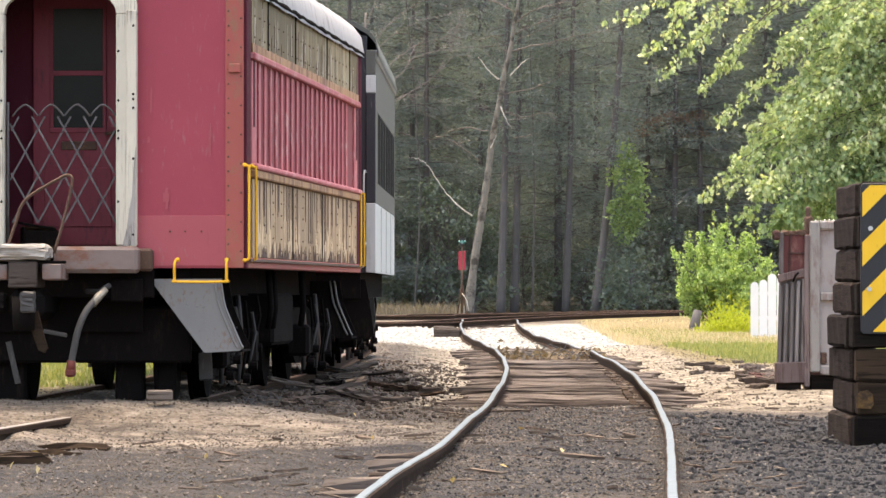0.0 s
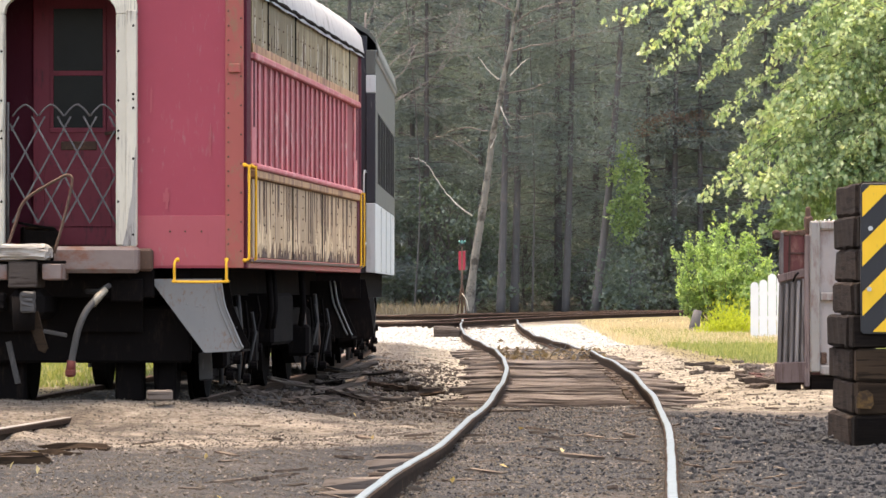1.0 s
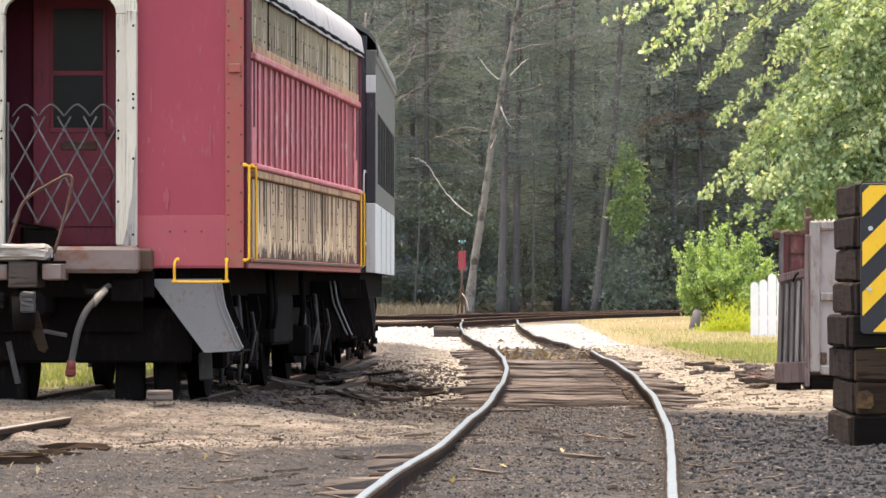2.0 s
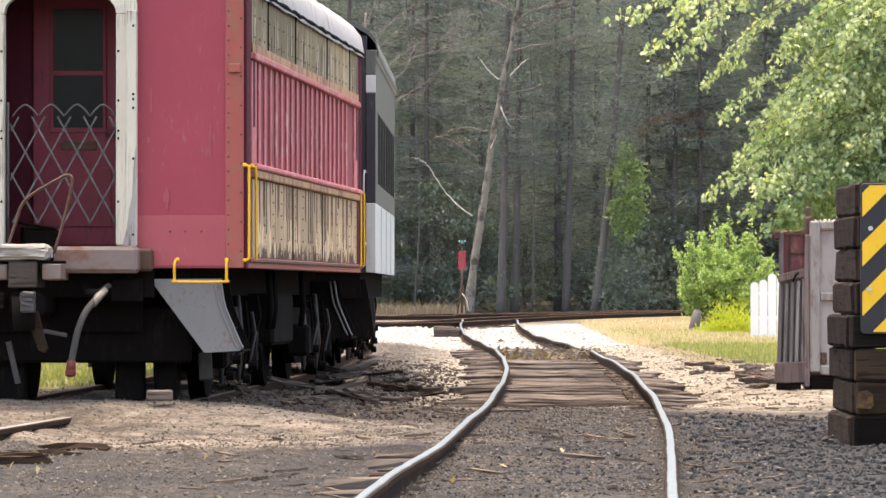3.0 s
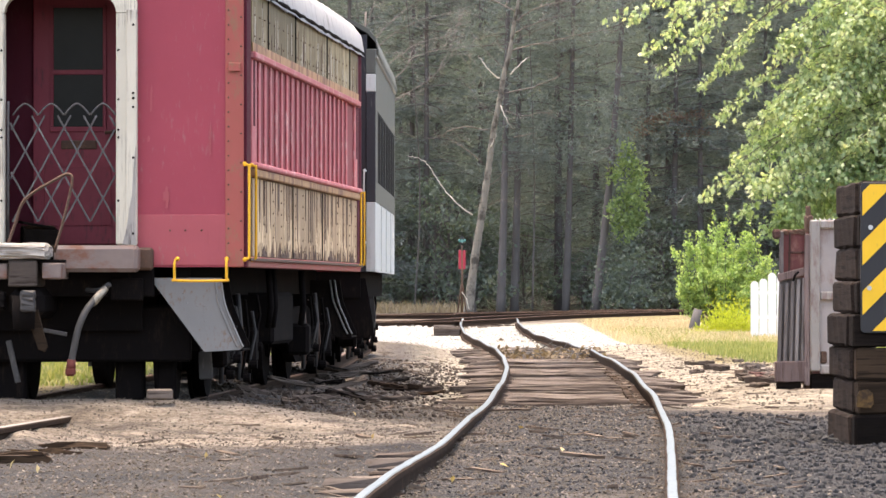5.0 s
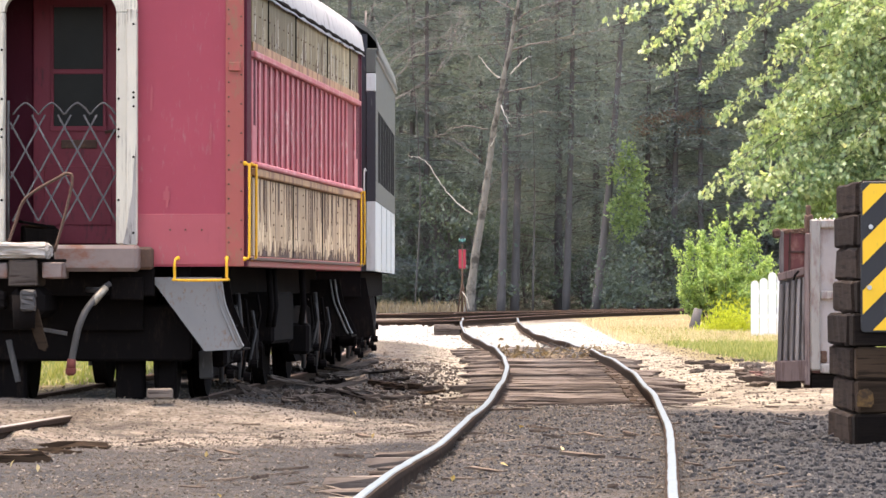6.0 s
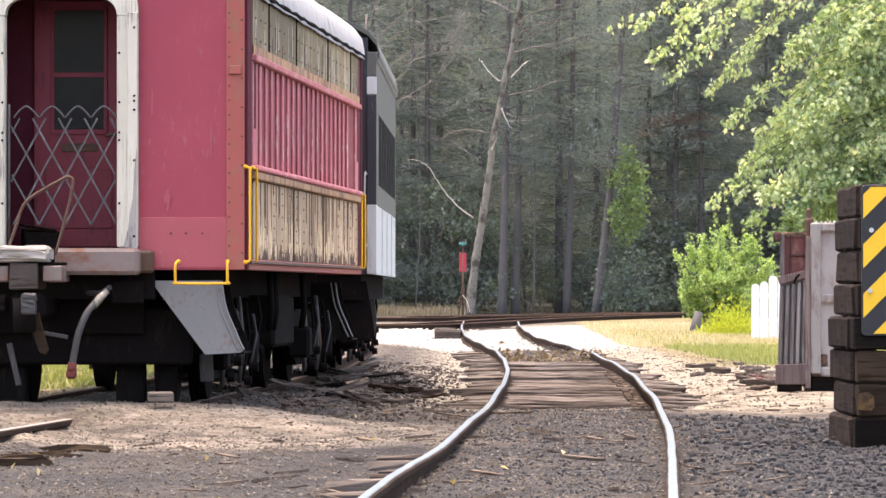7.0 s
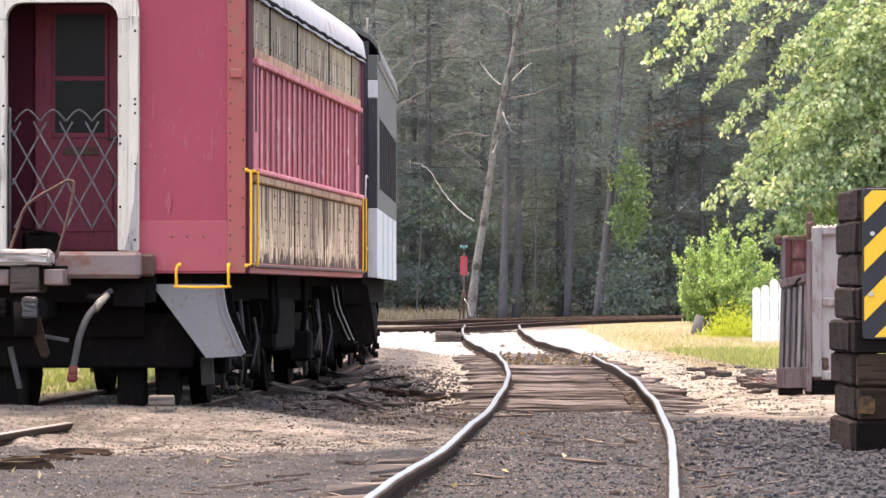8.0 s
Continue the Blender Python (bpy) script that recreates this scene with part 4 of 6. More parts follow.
        part("window_sill", boxed(x - s * .05, x + s * .045, .42, CL - .42, 2.08, 2.125, bevel=.012), M_PINK, car)
        part("inner_wall", boxed(x - s * .08, x - s * .022, .42, CL - .42, 2.10, 3.0), M_INNER, car, "red boards behind the posts, darkened as if in shade")
        ys = [.64] + [1.108 + .493 * k for k in range(19)] + [CL - .66]
        for k, y in enumerate(ys):
            w = .125 if 0 < k < len(ys) - 1 else .38
            part("window_post", boxed(x - s * .022, x - s * .004, y - w / 2, y + w / 2, 2.125, 2.955, bevel=.006), M_PINK, car)
        part("frieze_band", boxed(x - s * .004, x + s * .006, .44, CL - .44, 3.013, 3.085, bevel=.003), M_OCHRE, car, "ochre-pink band along the letter boards")
        part("frieze_strip", boxed(x - s * .08, x + s * .03, .42, CL - .42, 2.955, 3.01, bevel=.01), M_PINK, car)
        seams = (.42, 1.78, 4.30, 7.6, 10.3, CL - .42)
        for a, b in zip(seams, seams[1:]):
            part("letter_board", boxed(x - s * .06, x - s * .004, a + .035, b - .035, 3.012, 3.52, bevel=.004), M_OLIVE, car, "weathered olive board under the eaves")
        for _ in range(80):
            y, h = drip.uniform(.5, CL - .5), drip.uniform(.08, .34)
            w, z = drip.uniform(.008, .022), drip.uniform(3.03, 3.14)
            part("paint_streak", prism(bmesh.new(), [(y - w, z), (y + w * .7, z + .02), (y + w, z + h), (y - w * .5, z + h * .9)], 0, x - s * .005, x - s * .0015), M_PALE_FLAKE if drip.random() < .55 else M_RUST, car)
        rivets([(x, y, z) for y in np.arange(.62, CL - .5, .42) for z in np.arange(3.14, 3.5, .17)], "rivet", car, .008, material=M_RIVET)
        for y in (1.78, 4.30, 7.6, 10.3):
            part("seam_strip", boxed(x - s * .004, x + s * .003, y - .03, y + .03, 3.03, 3.5), M_BLACK_STEEL, car)
        for y in (4.06, 7.09):
            part("seam_strip", boxed(x - s * .006, x + s * .001, y - .025, y + .025, 1.375, 2.0), M_BLACK_STEEL, car)
        for y in (.60, CL - .62):
            part("post_slot", boxed(x - s * .004, x - s * .0012, y - .06, y + .09, 2.42, 2.95), M_MAROON, car)
        part("backing_wall", boxed(x - s * .11, x - s * .07, .42, CL - .42, 3.012, 3.5), M_BLACK_STEEL, car)
        part("backing_wall", boxed(x - s * .11, x - s * .07, .42, CL - .42, 1.372, 2.08), M_BLACK_STEEL, car)
        # vestibule side doors and their grab irons
        for y0, y1 in ((.12, .41), (CL - .41, CL - .12)):
            part("side_door", boxed(x - s * .06, x - s * .010, y0, y1, 1.36, 3.5), M_MAROON, car)
        part("door_post", boxed(x - s * .1, x, CL - .14, CL, 1.285, 3.5, bevel=.01), M_MAROON, car)
        for y, xb in ((-.012, 1.462), (.36, CW), (CL - .52, CW), (CL - .1, CW)):
            q = s * xb
            grab_iron(car, [(q, y, 2.10), (q + s * .032, y, 2.085), (q + s * .036, y, 2.04), (q + s * .036, y, 1.42), (q + s * .032, y, 1.36), (q, y, 1.345)], .0108)
        # steps
        for y in (.06, .68, CL - .74, CL - .1):
            bm = bmesh.new()
            out = [(.70, 1.20), (1.265, 1.20), (1.30, .99), (1.36, .84), (1.42, .70), (1.445, .655), (1.415, .63), (1.135, .615)]
            prism(bm, [(s * a, b) for a, b in out], 1, y - .012, y + .012)
            st = part("step_stringer", bm, M_GREY_STEEL if y < .5 else M_BLACK_STEEL, car, "steel step side with a curved edge")
            if y in (.68, CL - .1):
                continue
            bm = bmesh.new()
            for dx in (0, .045):
                tube(bm, smooth_path([(s * (a - dx), y - .018, b) for a, b in out[1:6]], 4), .010, 6)
            part("edge_bead", bm, M_GREY_STEEL, st)
            rivets([(s * a, y - .014, b) for a, b in ((.97, 1.08), (1.0, 1.0), (1.08, .98), (1.14, .98), (1.14, .93), (1.14, .86), (1.15, .8))], "rivet", st, .008, material=M_GREY_STEEL)
        for y0, y1 in ((.06, .68), (CL - .74, CL - .1)):
            for k, (xa, xb, z) in enumerate(((.98, 1.24, 1.0), (1.1, 1.34, .82), (1.2, 1.44, .64))):
                part("tread", boxed(s * xa, s * xb, y0, y1, z - .02, z, bevel=.004), M_BLACK_STEEL, car)
    part("far_end", boxed(-CW + .02, CW - .02, CL - .06, CL, 1.285, 3.55), M_RED, car)
    part("roof", roof_mesh(CW + .025, 3.535, .60, -.04, CL + .05, 4), M_ROOF, car, "white painted canvas roof with a ragged eave")
    part("gutter", tube(bmesh.new(), [(CW + .012 + .006 * math.sin(k * 1.9), .1 + k * .39, 3.515 + .008 * math.sin(k * 2.7)) for k in range(31)], .024, 6), M_BLACK_STEEL, car)
    part("roof_vent", boxed(.55, .85, 7.2, 7.6, 3.95, 4.35, bevel=.04), M_BLACK_STEEL, car)
    # underframe
    for x in (-.95, -.3, .3, .95):
        part("underframe_beam", boxed(x - .07, x + .07, .1, CL - .1, 1.06, 1.30), M_BLACK_STEEL, car)
    part("end_sill", boxed(-.74, .74, .0, .16, 1.05, 1.285, bevel=.01), M_BLACK_STEEL, car)
    part("drip_flap", boxed(-.9, .62, .25, .29, .78, 1.1), M_BLACK_STEEL, car)
    part("end_brake_beam", boxed(-1.35, 1.0, .32, .42, .53, .98, bevel=.02), M_BLACK_STEEL, car, "sooty brake beam across the end")
    part("beam_hanger", boxed(-.66, -.34, .45, .6, .18, .60, bevel=.02), M_BLACK_STEEL, car)
    part("beam_hanger", boxed(.37, .60, .5, .66, .22, .60, bevel=.02), M_BLACK_STEEL, car)
    part("beam_hanger", boxed(.70, .86, .5, .62, .18, .60, bevel=.02), M_BLACK_STEEL, car)
    part("sand_pipe", boxed(1.06, 1.17, .55, .58, .33, .56, bevel=.01, m=pose(0, 0, 0, 0, -3, 0)), M_IRON, car, "grey steel splash plate")
    part("battery_box", boxed(-1.3, 1.25, 4.7, 6.6, .62, 1.08, bevel=.03), M_BLACK_STEEL, car)
    for y in (2.1, CL - 2.1):
        coach_truck(car, y)
    for y in (3.9, 4.3, 7.1):
        part("hanger_bracket", tube(bmesh.new(), [(1.28, y, 1.28), (1.30, y, .95), (1.27, y + .05, .78)], .03, 6), M_BLACK_STEEL, car)
    crate = thing("scrap_crate", "dark broken crate lying behind the lattice gate", "crate", pose(-3.23, 40.48, 1.46, 0, 0, 14))
    part("side_board", rough_box(-.14, .14, -.09, -.07, 0, .13, rr, .006), M_TIE_DARK, crate)
    part("side_board", rough_box(-.14, .14, .07, .09, 0, .16, rr, .006), M_TIE_BROWN, crate)
    part("end_board", rough_box(-.14, -.12, -.07, .07, 0, .15, rr, .004), M_TIE_DARK, crate)
    part("lid_board", boxed(-.16, .12, -.08, .06, .0, .02, bevel=.004, m=pose(0, 0, .15, 4, 9, 6)), M_TIE_DARK, crate)
    wedge = thing("wheel_chock", "pale wooden block lying against the rail", "wheel chock", pose(-2.20, 39.35, .275, 0, 0, 5))
    part("block", boxed(-.10, .10, -.08, .08, -.02, .06, bevel=.012), M_TIE, wedge)


def build_second_coach():
    car = thing("passenger_coach", "grey and white coach with black end behind the red one", "railway coach", pose(-2.165, 52.95, .02, 0, 0, -.60))
    W, L = 1.46, 10.0
    part("end_wall", boxed(-W + .09, W - .09, 0, .06, 1.27, 3.75), M_CAR_BLACK, car)
    for s in (1, -1):
        x = s * W
        for z0, z1, mt in ((1.27, 2.0, M_CAR_WHITE), (2.0, 3.15, M_CAR_BLACK), (3.15, 3.34, M_CAR_WHITE), (3.34, 3.6, M_CAR_GREY)):
            part("corner_post", boxed(x - s * .10, x, -.03, .08, z0 + .002, z1 - .002, bevel=.006), mt, car)
        part("lower_side", boxed(x - s * .05, x - s * .002, .08, L, 1.27, 2.0), M_CAR_WHITE, car, "off-white lower side panels")
        for y in np.arange(2.5, L, 2.5):
            part("panel_seam", boxed(x - s * .002, x + s * .008, y - .02, y + .02, 1.28, 1.99), M_CAR_WHITE, car)
        part("waist_panel", boxed(x - s * .05, x, .08, L, 2.003, 2.22), M_CAR_GREY, car)
        part("upper_side", boxed(x - s * .05, x, .08, L, 2.98, 3.55), M_CAR_GREY, car)
        for k in range(7):
            y = .9 + 1.28 * k
            part("window_post", boxed(x - s * .05, x, y - (.8 if k == 0 else .05), y + .05, 2.223, 2.977), M_CAR_GREY if k == 0 else M_CAR_BLACK, car)
            part("window", boxed(x - s * .035, x - s * .006, y + .052, y + 1.228, 2.223, 2.977), M_DARK_PANE, car)
        part("window_post", boxed(x - s * .05, x, L - .3, L, 2.223, 2.977), M_CAR_GREY, car)
        part("eave_strip", boxed(x - s * .02, x + s * .02, 0, L, 3.50, 3.60, bevel=.01), M_EAVE, car)
        part("grab_rail", tube(bmesh.new(), smooth_path([(x - s * .10, -.04, 2.32), (x - s * .12, -.09, 2.28), (x - s * .12, -.09, 1.62), (x - s * .10, -.04, 1.58)], 4), .010, 6), M_CAR_WHITE, car)
        bm = bmesh.new()
        prism(bm, [(s * .8, 1.2), (s * 1.35, 1.2), (s * 1.42, .8), (s * 1.44, .60), (s * 1.1, .55)], 1, .1, .13)
        part("step_stringer", bm, M_BLACK_STEEL, car)
        for k, (xa, z) in enumerate(((1.15, .95), (1.28, .78), (1.4, .60))):
            part("tread", boxed(s * (xa - .2), s * xa, .1, .7, z - .02, z), M_BLACK_STEEL, car)
    part("far_end", boxed(-W, W, L - .06, L, 1.27, 3.6), M_CAR_BLACK, car)
    part("roof", roof_mesh(W + .03, 3.58, .5, -.02, L, 6, ragged=.0), M_CAR_GREY, car)
    part("diaphragm", boxed(-.55, .55, -.45, 0, 1.3, 3.4, bevel=.05), M_CAR_BLACK, car)
    part("underframe_beam", boxed(-1.3, 1.3, .05, L, 1.0, 1.27), M_BLACK_STEEL, car)
    part("equipment_box", boxed(-1.25, 1.3, 4.0, 6.2, .55, 1.0, bevel=.03), M_BLACK_STEEL, car)
    for y in (2.0, L - 2.0):
        coach_truck(car, y)


# ---- timber stack with hazard board ----
def build_timber_stack():
    stack = thing("timber_bumper", "black creosoted ties stacked into a bumping post", "bumping post", pose(2.965, 36.0, 0, 0, 0, .3))
    rng = random.Random(3)
    zs = np.linspace(-.02, 1.885, 9)
    for k in range(8):
        dx = rng.uniform(-.02, .015) - (.03 if k < 4 else 0) - (.02 if k == 3 else 0)
        mt = M_TIE_BROWN if k in (1, 2) else M_TIE_DARK
        part("timber", rough_box(dx, 1.7 + dx, rng.uniform(-.015, .015) - (.0 if k > 3 else .03), .25, zs[k] + .003, zs[k + 1] - .003, rng, .005, .014), mt, stack)
        part("timber", rough_box(dx - .02, .20 + dx, .262, 2.0 + rng.uniform(-.1, .1), zs[k] + .003, zs[k + 1] - .003, rng, .008, .02), M_TIE_BLACK, stack)
    corner = [(cx + .03 * math.cos(a), cz + .03 * math.sin(a)) for cx, cz, a0 in ((.81, 1.842, 0), (.03, 1.842, 90), (.03, .83, 180), (.81, .83, 270)) for a in (radians(a0 + k) for k in (0, 30, 60, 90))]
    board = part("hazard_board", prism(bmesh.new(), corner, 1, -.05, -.03, bevel=.003), M_SIGN_BLACK, stack, "yellow and black striped hazard board")
    for k in range(-3, 4):
        c = .926 + .353 * k
        # each stripe rises to the right
        poly = [(.012, c), (.828, c + .82), (.828, c + .99), (.012, c + .17)]
        clip = []
        lo, hi = .815, 1.857
        for i in range(4):
            a, b = poly[i], poly[(i + 1) % 4]
            clip.append(a)
            for lim in sorted((lo, hi), key=lambda z: abs(z - a[1])):
                if (a[1] - lim) * (b[1] - lim) < 0:
                    t = (lim - a[1]) / (b[1] - a[1])
                    clip.append((a[0] + t * (b[0] - a[0]), lim))
        clip = [p for p in clip if lo - 1e-6 <= p[1] <= hi + 1e-6]
        if len(clip) > 2:
            part("stripe", prism(bmesh.new(), clip, 1, -.0545, -.0505), M_SIGN_YELLOW, board, "yellow reflective stripe")
    for x, z in ((.07, 1.55), (.06, 1.12), (.77, 1.6), (.77, 1.0)):
        part("bolt", disc(bmesh.new(), x, -.06, z, .017, 1, .014, 10), M_ZINC, board)
    part("rusty_plate", prism(bmesh.new(), [(-.03, .275), (.07, .268), (.092, .30), (.085, .37), (.05, .402), (-.01, .39), (-.033, .35)], 1, -.06, -.047), worn("yellowish_rust", (.15, .08, .02), (.025, .015, .011), .85, amount=.9, grain=14, stretch=(1, 1, 1), vary=.4), stack, "ochre rust stain plate")


# ---- old wooden bin by the track ----
def build_bin():
    b = thing("wooden_bin", "weathered grey and rusty maroon bin with battened side and framed end", "bin", pose(3.72, 56.0, 0, 0, 0, 0))
    rng = random.Random(8)
    # battened side, leaning open
    lean = pose(0, 0, 0, 0, 1.6, 0)
    part("back_panel", boxed(-.03, .33, .03, .06, .12, 1.24, m=lean), M_GREY_WOOD, b)
    for k in range(6):
        x = -.035 + k * .064
        part("batten", boxed(x, x + .040, -.02, .03, .26, 1.16 + .02 * k, bevel=.008, m=lean), M_GREY_WOOD, b)
    part("lower_board", rough_box(-.055, .32, -.045, .05, .08, .31, rng, .005), M_ROSE_WOOD, b, "pinkish weathered bottom board")
    part("top_rail", boxed(-.02, .335, -.035, .03, -.045, .045, bevel=.01, m=pose(0, 0, 1.235, 0, -14, 0)), M_ROSE_WOOD, b)
    part("corner_post", rough_box(.275, .335, -.05, .04, .04, 1.72, rng, .006), M_ROSE_WOOD, b)
    # rusty maroon plate above it, in a torn frame
    part("upper_plate", boxed(.0, .32, .0, .02, 1.24, 1.735), M_RUSTY_PLATE, b, "rusty maroon steel plate")
    part("plate_frame", boxed(-.005, .045, -.03, .0, 1.28, 1.75, bevel=.008), M_GREY_WOOD, b)
    part("plate_frame", boxed(.06, .085, -.022, .0, 1.26, 1.74, bevel=.006, m=pose(0, 0, 0, 0, 1.5, 0)), M_BROWN_WOOD, b)
    part("plate_frame", boxed(.09, .30, -.022, .0, 1.50, 1.525, bevel=.006), M_BROWN_WOOD, b)
    part("rust_edge", rough_box(.02, .29, -.02, .03, 1.715, 1.765, rng, .014, .012), M_RUST, b, "crumbling rust along the top edge")
    part("end_knob", rough_box(-.075, .005, -.05, .05, 1.665, 1.765, rng, .008, .02), M_BROWN_WOOD, b)
    part("hook", tube(bmesh.new(), smooth_path([(.15, -.05, 1.20), (.17, -.07, 1.26), (.21, -.07, 1.30)], 4), .012, 6), M_BLACK_STEEL, b)
    # framed end
    for x0, x1 in ((.335, .445), (.72, .80)):
        part("stile", boxed(x0, x1, -.07, .03, .20, 1.872, bevel=.016), M_FRAME_GREY, b, "pale grey painted frame")
    for z0, z1 in ((1.775, 1.872), (.985, 1.085), (.17, .275)):
        part("cross_rail", boxed(.447, .718, -.065, .03, z0, z1, bevel=.016), M_FRAME_GREY, b)
    part("panel", boxed(.44, .725, -.012, .012, .26, 1.78), M_PANEL_GREY, b, "stained pinkish-grey recessed panel")
    part("panel_clip", rough_box(.455, .52, -.04, -.012, .29, .42, rng, .006), M_RUST, b)
    part("side_board", boxed(.80, .84, .0, 1.4, .1, 1.8, bevel=.01), M_BROWN_WOOD, b)
    part("bin_back", boxed(.12, .82, 1.4, 1.44, .05, 1.75, bevel=.01), M_BROWN_WOOD, b)
    part("bin_floor", boxed(.12, .82, .06, 1.4, .06, .12), M_BROWN_WOOD, b)
    part("foot", boxed(-.03, .24, .0, .12, -.08, .10, bevel=.01), M_TIE_DARK, b)
    part("skid", boxed(.34, .86, .0, .14, -.06, .17, bevel=.02), M_TIE_DARK, b)
    bm = bmesh.new()
    for x in np.arange(.40, .8, .05):
        g = bmesh.ops.create_icosphere(bm, subdivisions=1, radius=.011)
        bmesh.ops.translate(bm, verts=g["verts"], vec=(x, -.02, 1.877))
    part("nail", bm, M_ZINC, b)
    # splintered post at the joint
    post = thing("broken_post", "splintered rusty post stub behind the bin", "post", pose(4.05, 56.12, 0, 0, 0, 12))
    bm = rough_box(-.05, .045, -.05, .05, -.05, 1.93, rng, .012, .02)
    box(bm, -.03, .02, -.03, .03, 1.9, 2.03, bevel=.012)
    part("stub", bm, M_RUST, post)
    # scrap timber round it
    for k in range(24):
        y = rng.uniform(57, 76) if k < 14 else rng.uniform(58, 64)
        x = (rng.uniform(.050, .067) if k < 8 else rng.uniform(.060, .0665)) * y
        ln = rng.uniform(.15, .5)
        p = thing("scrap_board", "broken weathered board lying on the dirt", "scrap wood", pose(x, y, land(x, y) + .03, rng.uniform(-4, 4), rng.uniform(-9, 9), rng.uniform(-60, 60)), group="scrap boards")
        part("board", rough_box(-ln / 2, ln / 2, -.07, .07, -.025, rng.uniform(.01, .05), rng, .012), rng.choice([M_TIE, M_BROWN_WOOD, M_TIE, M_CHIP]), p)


# ---- fence, bush, grass ----
def build_fence():
    fence = thing("picket_fence", "short white picket fence among the weeds", "fence", pose(6.72, 110, .0, 0, 0, 0))
    for z in (.45, .98):
        part("rail", boxed(-.02, 1.95, .03, .07, z, z + .08), M_WHITE_WOOD, fence)
    for k, h in enumerate((1.25, 1.30, 1.43, 1.44, 1.40, 1.43, 1.41, 1.44, 1.42, 1.40)):
        w = .088
        out = [(-w, .0), (w, .0), (w, h - .07)] + [(w * math.cos(a), h - .07 + .09 * math.sin(a)) for a in np.linspace(.3, 2.84, 7)] + [(-w, h - .07)]
        p = part("picket", prism(bmesh.new(), out, 1, 0, .025), M_WHITE_WOOD, fence)
        p.matrix_basis = pose(.05 + k * .190, 0, 0)


def twig_tree(name, stems, material, parent):
    bm = bmesh.new()
    for pts, r0, r1 in stems:
        path = smooth_path(pts, 4)
        tube(bm, path, [r0 + (r1 - r0) * i / (len(path) - 1) for i in range(len(path))], 6)
    return part(name, bm, material, parent)


SWAY = []


def build_bush():
    rng = np.random.default_rng(21)
    bush = thing("bush", "yellow-green leafy shrub with upright shoots", "bush", pose(6.98, 124, .05))
    stems = []
    for k in range(64):
        a = rng.uniform(0, 6.28)
        r = 1.42 * rng.random() ** .6
        h = 2.75 * math.sqrt(1 - (r / 1.62) ** 2) * rng.uniform(.45, 1.0)
        if k < 7:
            r, h = (.95, .35, .05, .6, .8, 1.25, .5)[k], (2.45, 2.95, 3.05, 2.75, 2.6, 1.9, 2.6)[k]
            a = (3.1, 3.3, 1.0, .2, -.2, 3.2, 2.6)[k]
        tip = (r * math.cos(a), r * math.sin(a), h)
        stems.append(([(rng.uniform(-.2, .2), rng.uniform(-.15, .15), 0), (tip[0] * .72, tip[1] * .72, h * .42), tip], .022, .004))
        for _ in range(2):
            t = rng.uniform(.45, .8)
            b = Vector((tip[0] * t * 1.1, tip[1] * t * 1.1, h * t))
            o = b + Vector(rng.normal(size=3)) * .22 + Vector((0, 0, .28))
            stems.append(([b, b.lerp(o, .5) + Vector((0, 0, -.03)), o], .008, .003))
    tagged(twig_tree("stem", stems, M_BARK, bush), kind="stuff")
    for g in range(3):
        cs, al = [], []
        for pts, _, _ in stems[g::3]:
            path = smooth_path(pts, 14)
            way = np.array(path[-1] - path[0])
            for i, p in enumerate(path):
                t = i / len(path)
                if len(path) > 20 and np.linalg.norm(way) > .7 and t < .36:
                    continue
                k = 5
                cs.append(np.array(p) + rng.normal(scale=.035 + .06 * (1 - t), size=(k, 3)))
                al.append(np.tile(way / np.linalg.norm(way) * .5, (k, 1)) + rng.normal(scale=.5, size=(k, 3)))
        v, f = leaf_arrays(np.concatenate(cs), .092, rng, .62, np.concatenate(al), .3)
        ob = raw_mesh("foliage", v, f, M_BUSH, bush)
        SWAY.append((ob, (0, 0, 0), .5, .4, 1.1 + .3 * g))
    weeds = thing("weed_clump", "bright yellow-green weeds at the shrub's foot", "weeds", pose(6.72, 118, 0))
    k = 2200
    c = np.stack([rng.normal(0, .36, k), rng.normal(0, .4, k), np.abs(rng.normal(0, .30, k)) + .10], 1)
    c[:, 2] *= np.clip(1.2 - (c[:, 0] / .9) ** 2, .25, 1)
    v, f = leaf_arrays(c, .10, rng, .3, np.tile([0, 0, .8], (k, 1)), .3)
    raw_mesh("foliage", v, f, M_WEED, weeds)
    stump = thing("tree_stump", "dark leaning stump by the grass", "stump", pose(6.02, 122, 0, 0, 8, 0))
    part("wood", tube(bmesh.new(), [(0, 0, -.05), (.01, 0, .3), (.04, 0, .62)], [.16, .12, .10], 9), M_PINE_BARK, stump)


